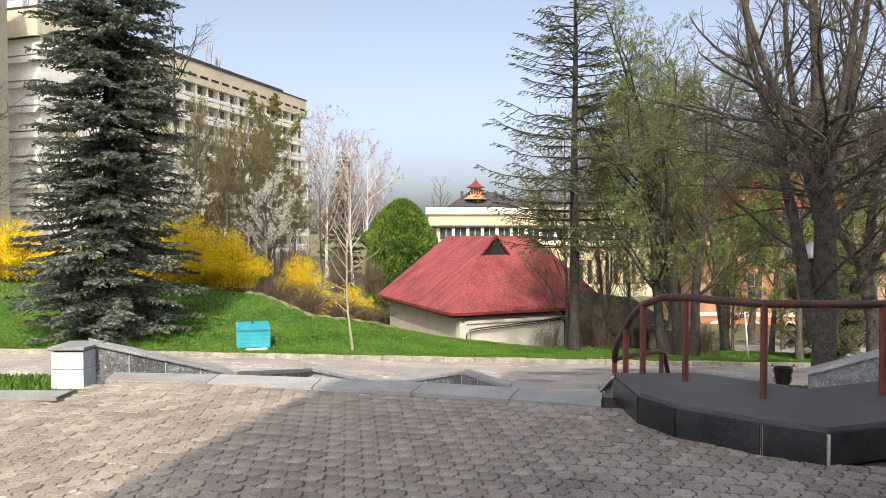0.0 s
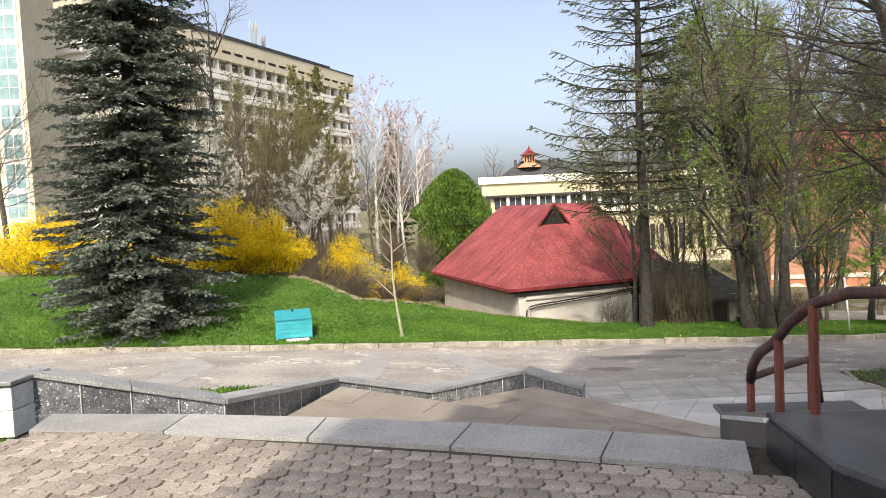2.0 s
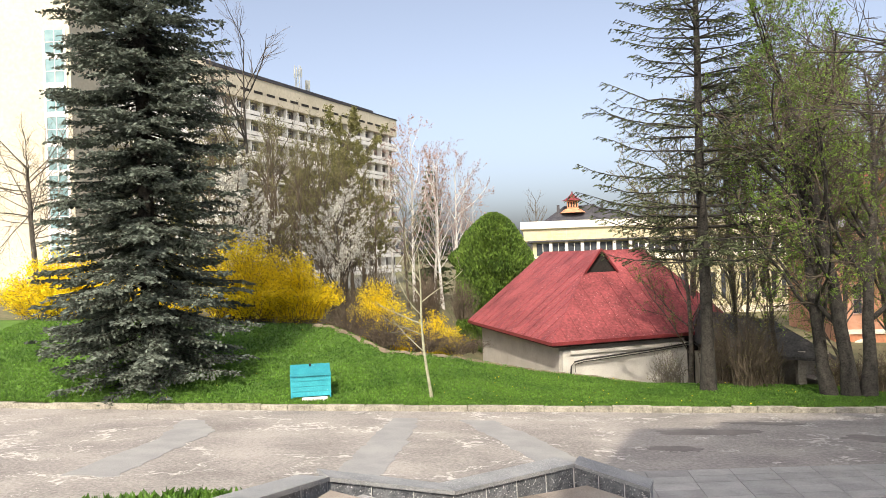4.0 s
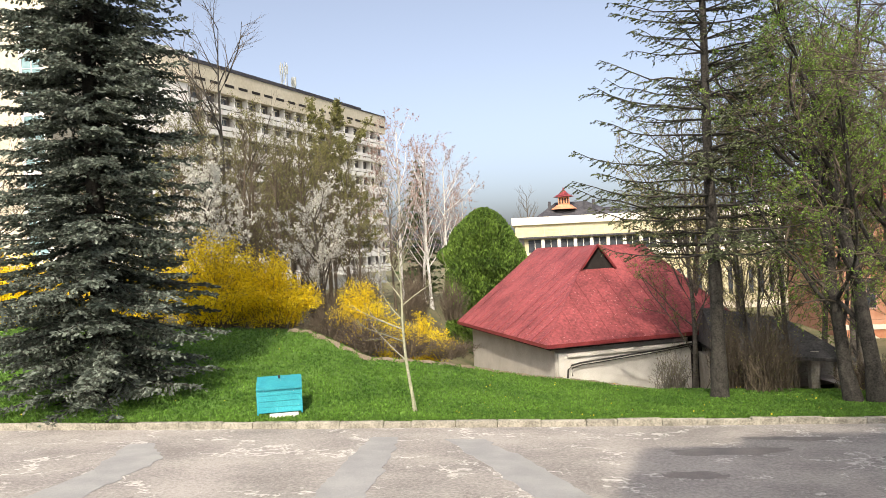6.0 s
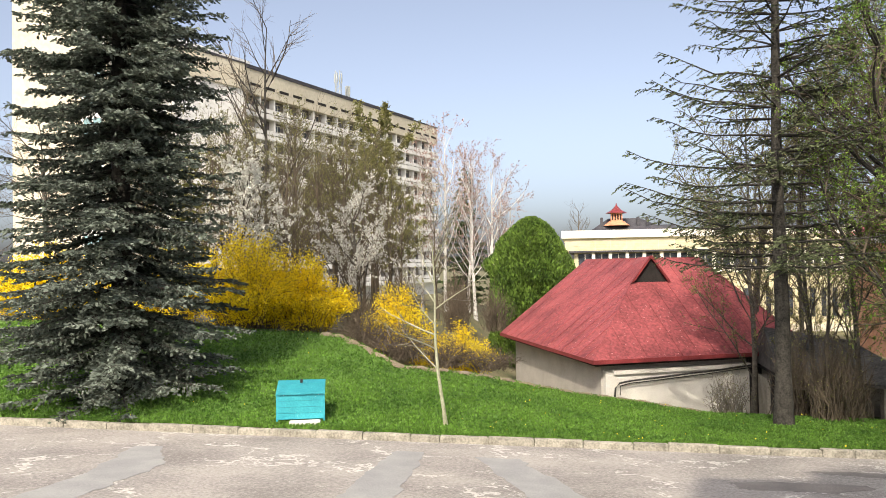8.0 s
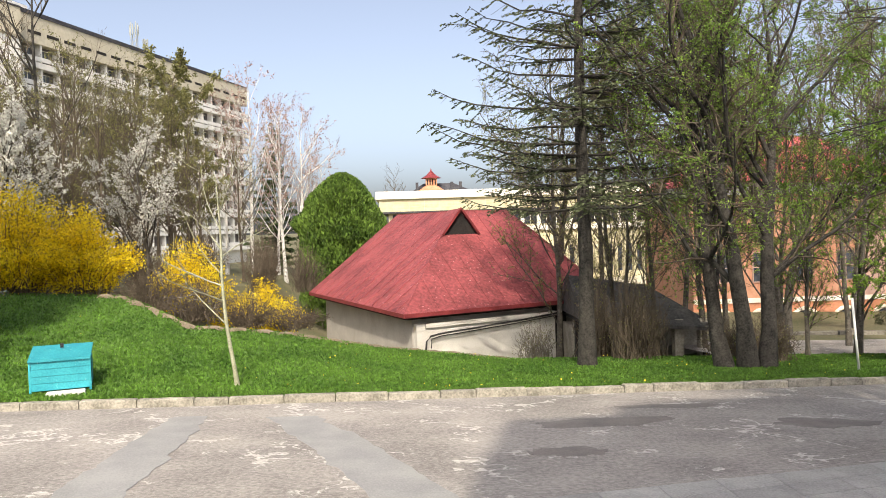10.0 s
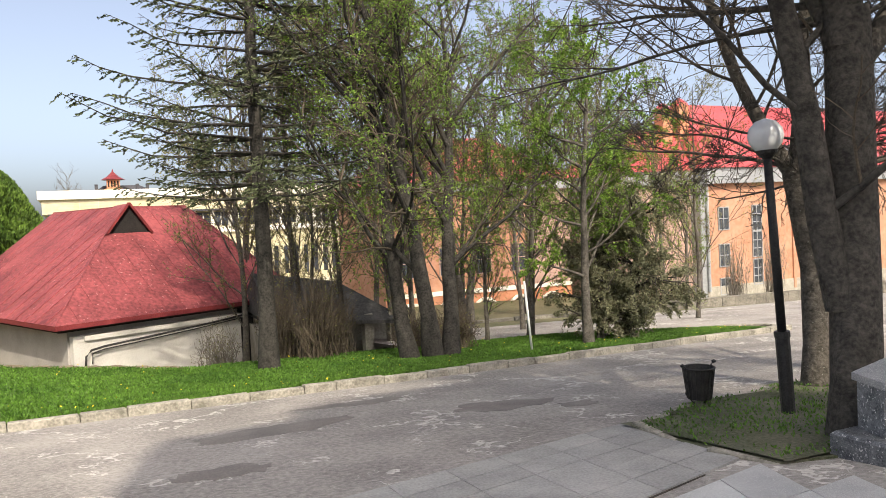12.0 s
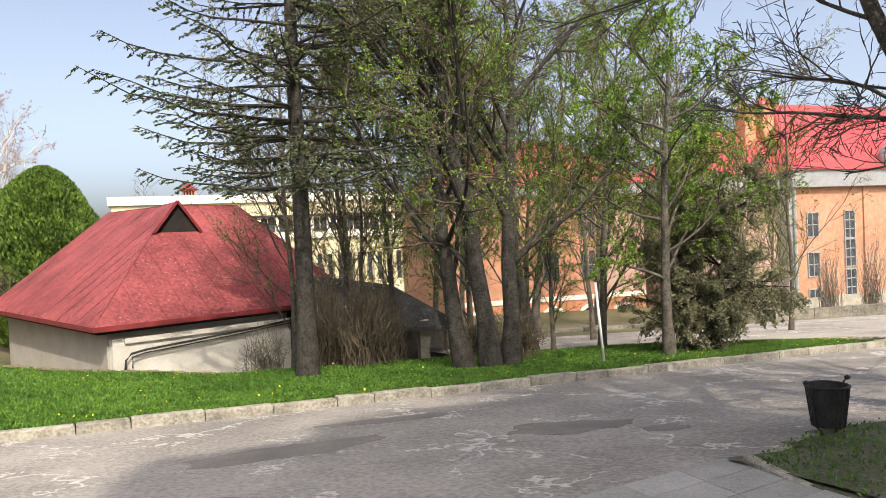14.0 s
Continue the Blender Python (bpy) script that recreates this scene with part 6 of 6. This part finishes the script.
bush("forsythia", (-15.0, 33.8, fy(-15, 33.8)), 2.6, 1.6, 3.0, "thin yellow-green forsythia behind the spruce", 94, FORSYTHIA, 15000, 0.045, TWIG, 140)
bush("forsythia", (-6.6, 35.0, fy(-6.6, 33) - 0.5), 1.4, 1.3, 2.6, "forsythia bush sloping down towards the hut", 95, FORSYTHIA, 15000, 0.04, TWIG, 130)
bush("forsythia", (-4.7, 36.2, -3.0), 1.9, 1.2, 2.0, "low yellow forsythia beside the hut", 96, FORSYTHIA, 16000, 0.04, TWIG, 130)
for x, y, h, s in ((-7.4, 33.6, 1.5, 1), (-6.0, 33.2, 1.5, 2), (-4.6, 34.0, 1.1, 3), (-8.3, 36.5, 2.4, 4), (-3.4, 35.4, 0.9, 5), (-10.5, 41, 3.2, 6), (-12.5, 40, 3.4, 7), (-8.0, 42, 3.0, 8), (-6.0, 44, 2.8, 9), (-9.5, 46, 3.4, 10), (-4.6, 48, 2.8, 16), (-7.0, 51, 3.2, 17)):
    bush("brushwood", (x, y, fy(x, y) - 0.3), 1.3, 0.9, h, "bare brown brushwood on the bank", 100 + s, TWIG, 900, 0.03, TWIG, 170)
for x, y, h, s in ((6.6, 30.6, 2.4, 11), (7.3, 31.5, 2.2, 12), (6.0, 32.0, 2.6, 13), (10.0, 29.5, 1.5, 14), (9.4, 30.8, 1.3, 15)):
    bush("brushwood", (x, y, road_z(x, y)), 0.8, 0.7, h, "bare grey-brown brushwood between the trunks", 110 + s, LEAF_DULL, 500, 0.03, TWIG, 200, 0.1)
for x, y, h, s in ((33.5, 42.6, 3.6, 21), (36.5, 42.8, 4.4, 22), (30.0, 43.4, 3.0, 23), (27.5, 45.0, 3.4, 24)):
    bush("brushwood", (x, y, road_z(x, y) + 0.2), 1.2, 0.8, h, "bare pale brushwood before the orange building", 120 + s, LEAF_DULL, 300, 0.04, TWIG_GREY, 90, 0.1)
# leafless shrub climbing the hut's front
bush("brushwood", (4.9, 36.4, -4.4), 0.9, 0.5, 1.9, "bare twigs standing against the hut wall", 131, LEAF_DULL, 700, 0.03, TWIG_GREY, 110, 0.1)

# arborvitae beside the hut
def thuja(loc, h, r, seed):
    rng = np.random.default_rng(seed)
    C, A = [], []
    lobes = [(rng.uniform(0, 6.28), rng.uniform(0.05, 0.85), rng.uniform(0.12, 0.3)) for _ in range(60)]
    for _ in range(42000):
        u = rng.uniform() ** 0.8
        w = rng.uniform(0, 2 * math.pi)
        prof = 0.85 + 0.15 * u / 0.35 if u < 0.35 else max(0.02, 1 - ((u - 0.35) / 0.65) ** 2.4) ** 0.55
        bump_ = 1 + sum(0.22 * math.exp(-((w - a + 3.14) % 6.28 - 3.14) ** 2 / 0.12 - (u - b) ** 2 / 0.004) for a, b, _s in lobes[:25])
        rr = r * prof * bump_ * (1 - 0.35 * rng.uniform() ** 2)
        C.append((rr * math.cos(w), rr * math.sin(w), h * u))
        A.append((math.cos(w) * 0.5 + rng.normal() * 0.3, math.sin(w) * 0.5 + rng.normal() * 0.3, 1.0))
    t = thing("arborvitae", loc, "dense bright green arborvitae with a rounded top", "tree")
    part("trunk", tube([(0, 0, -0.3), (0, 0, h * 0.8)], [0.2, 0.05], 8), BARK_DARK, t, local=True)
    part("inner_foliage", lathe([(r * 0.55, 0.1), (r * 0.75, h * 0.25), (r * 0.72, h * 0.5), (r * 0.48, h * 0.75), (r * 0.15, h * 0.88), (0.02, h * 0.9)], 18), GREEN_NEEDLE, t, local=True)
    part("foliage", quads(C, 0.12, rng, 0.9, axes=A), THUJA, t, local=True)
thuja((-3.05, 53.4, -4.9), 8.75, 2.5, 141)

# ---- paving blocks of the terrace ----
def paver_mesh():
    w, l, a, gap = 0.132, 0.16, 0.02, 0.006
    prof = [(-l / 2 + gap, 0), (-0.045, 0), (-0.028, a), (0.028, a), (0.045, 0), (l / 2 - gap, 0)]
    poly = [(w / 2 - gap + o, y) for y, o in prof] + [(-w / 2 + gap + o, y) for y, o in prof[::-1]]
    n = len(poly)
    V = [(x, y, -0.03) for x, y in poly] + [(x, y, -0.004) for x, y in poly] + [(x * 0.95, y * 0.96, 0.0) for x, y in poly]
    F = [(i, (i + 1) % n, n + (i + 1) % n, n + i) for i in range(n)] + [(n + i, n + (i + 1) % n, 2 * n + (i + 1) % n, 2 * n + i) for i in range(n)] + [tuple(range(2 * n, 3 * n))]
    return V, F
PV, PF = paver_mesh()
pm = bpy.data.meshes.new("paving_block")
pm.from_pydata(PV, [], PF)
pm.materials.append(PAVER)
pr = np.random.default_rng(77)
th = radians(EDGE_DEG)
ux, uy = (math.cos(th), math.sin(th)), (-math.sin(th), math.cos(th))
RV, RF = [], []
made = 0
cells = []
for j in range(-60, 22):
    for i in range(-110, 70):
        u, v = (i + 0.5 * (j % 2)) * 0.132, j * 0.16
        x, y = ux[0] * u + uy[0] * v, 6.3 + ux[1] * u + uy[1] * v
        edge = 6.75 - 0.29 * x if x > -3.45 else 6.62
        if -13 < x < 4.2 and -3 < y < edge - 0.05 + 0.0 and not (x > 1.5 and y > 6.2) and not (x > 1.7 and y > 5.75 - (x - 1.6) * 1.1 and y > 4.6 - 0.0 and x > 1.55 + 0.0):
            cells.append((x, y))
near = sorted(range(len(cells)), key=lambda k: (cells[k][0] + 0.3) ** 2 + (cells[k][1] - 5.4) ** 2)
for rank, k in enumerate(near):
    x, y = cells[k]
    z = pr.normal() * 0.0025
    turn = EDGE_DEG + pr.normal() * 0.6
    tx, ty = pr.normal() * 0.35, pr.normal() * 0.35
    if rank < 300:
        o = new("paving_block", pm)
        o.parent = terrace
        o.matrix_basis = pose(x, y, z, tx, ty, turn)
    else:
        if y < 1.5 and rank > 5200:
            continue
        m = pose(x, y, z, tx, ty, turn)
        k0 = len(RV)
        RV.extend(tuple(m @ Vector(p)) for p in PV)
        RF.extend([tuple(i + k0 for i in f) for f in PF])
part("paving_blocks", (RV, RF), PAVER_FAR, terrace, kind="stuff")
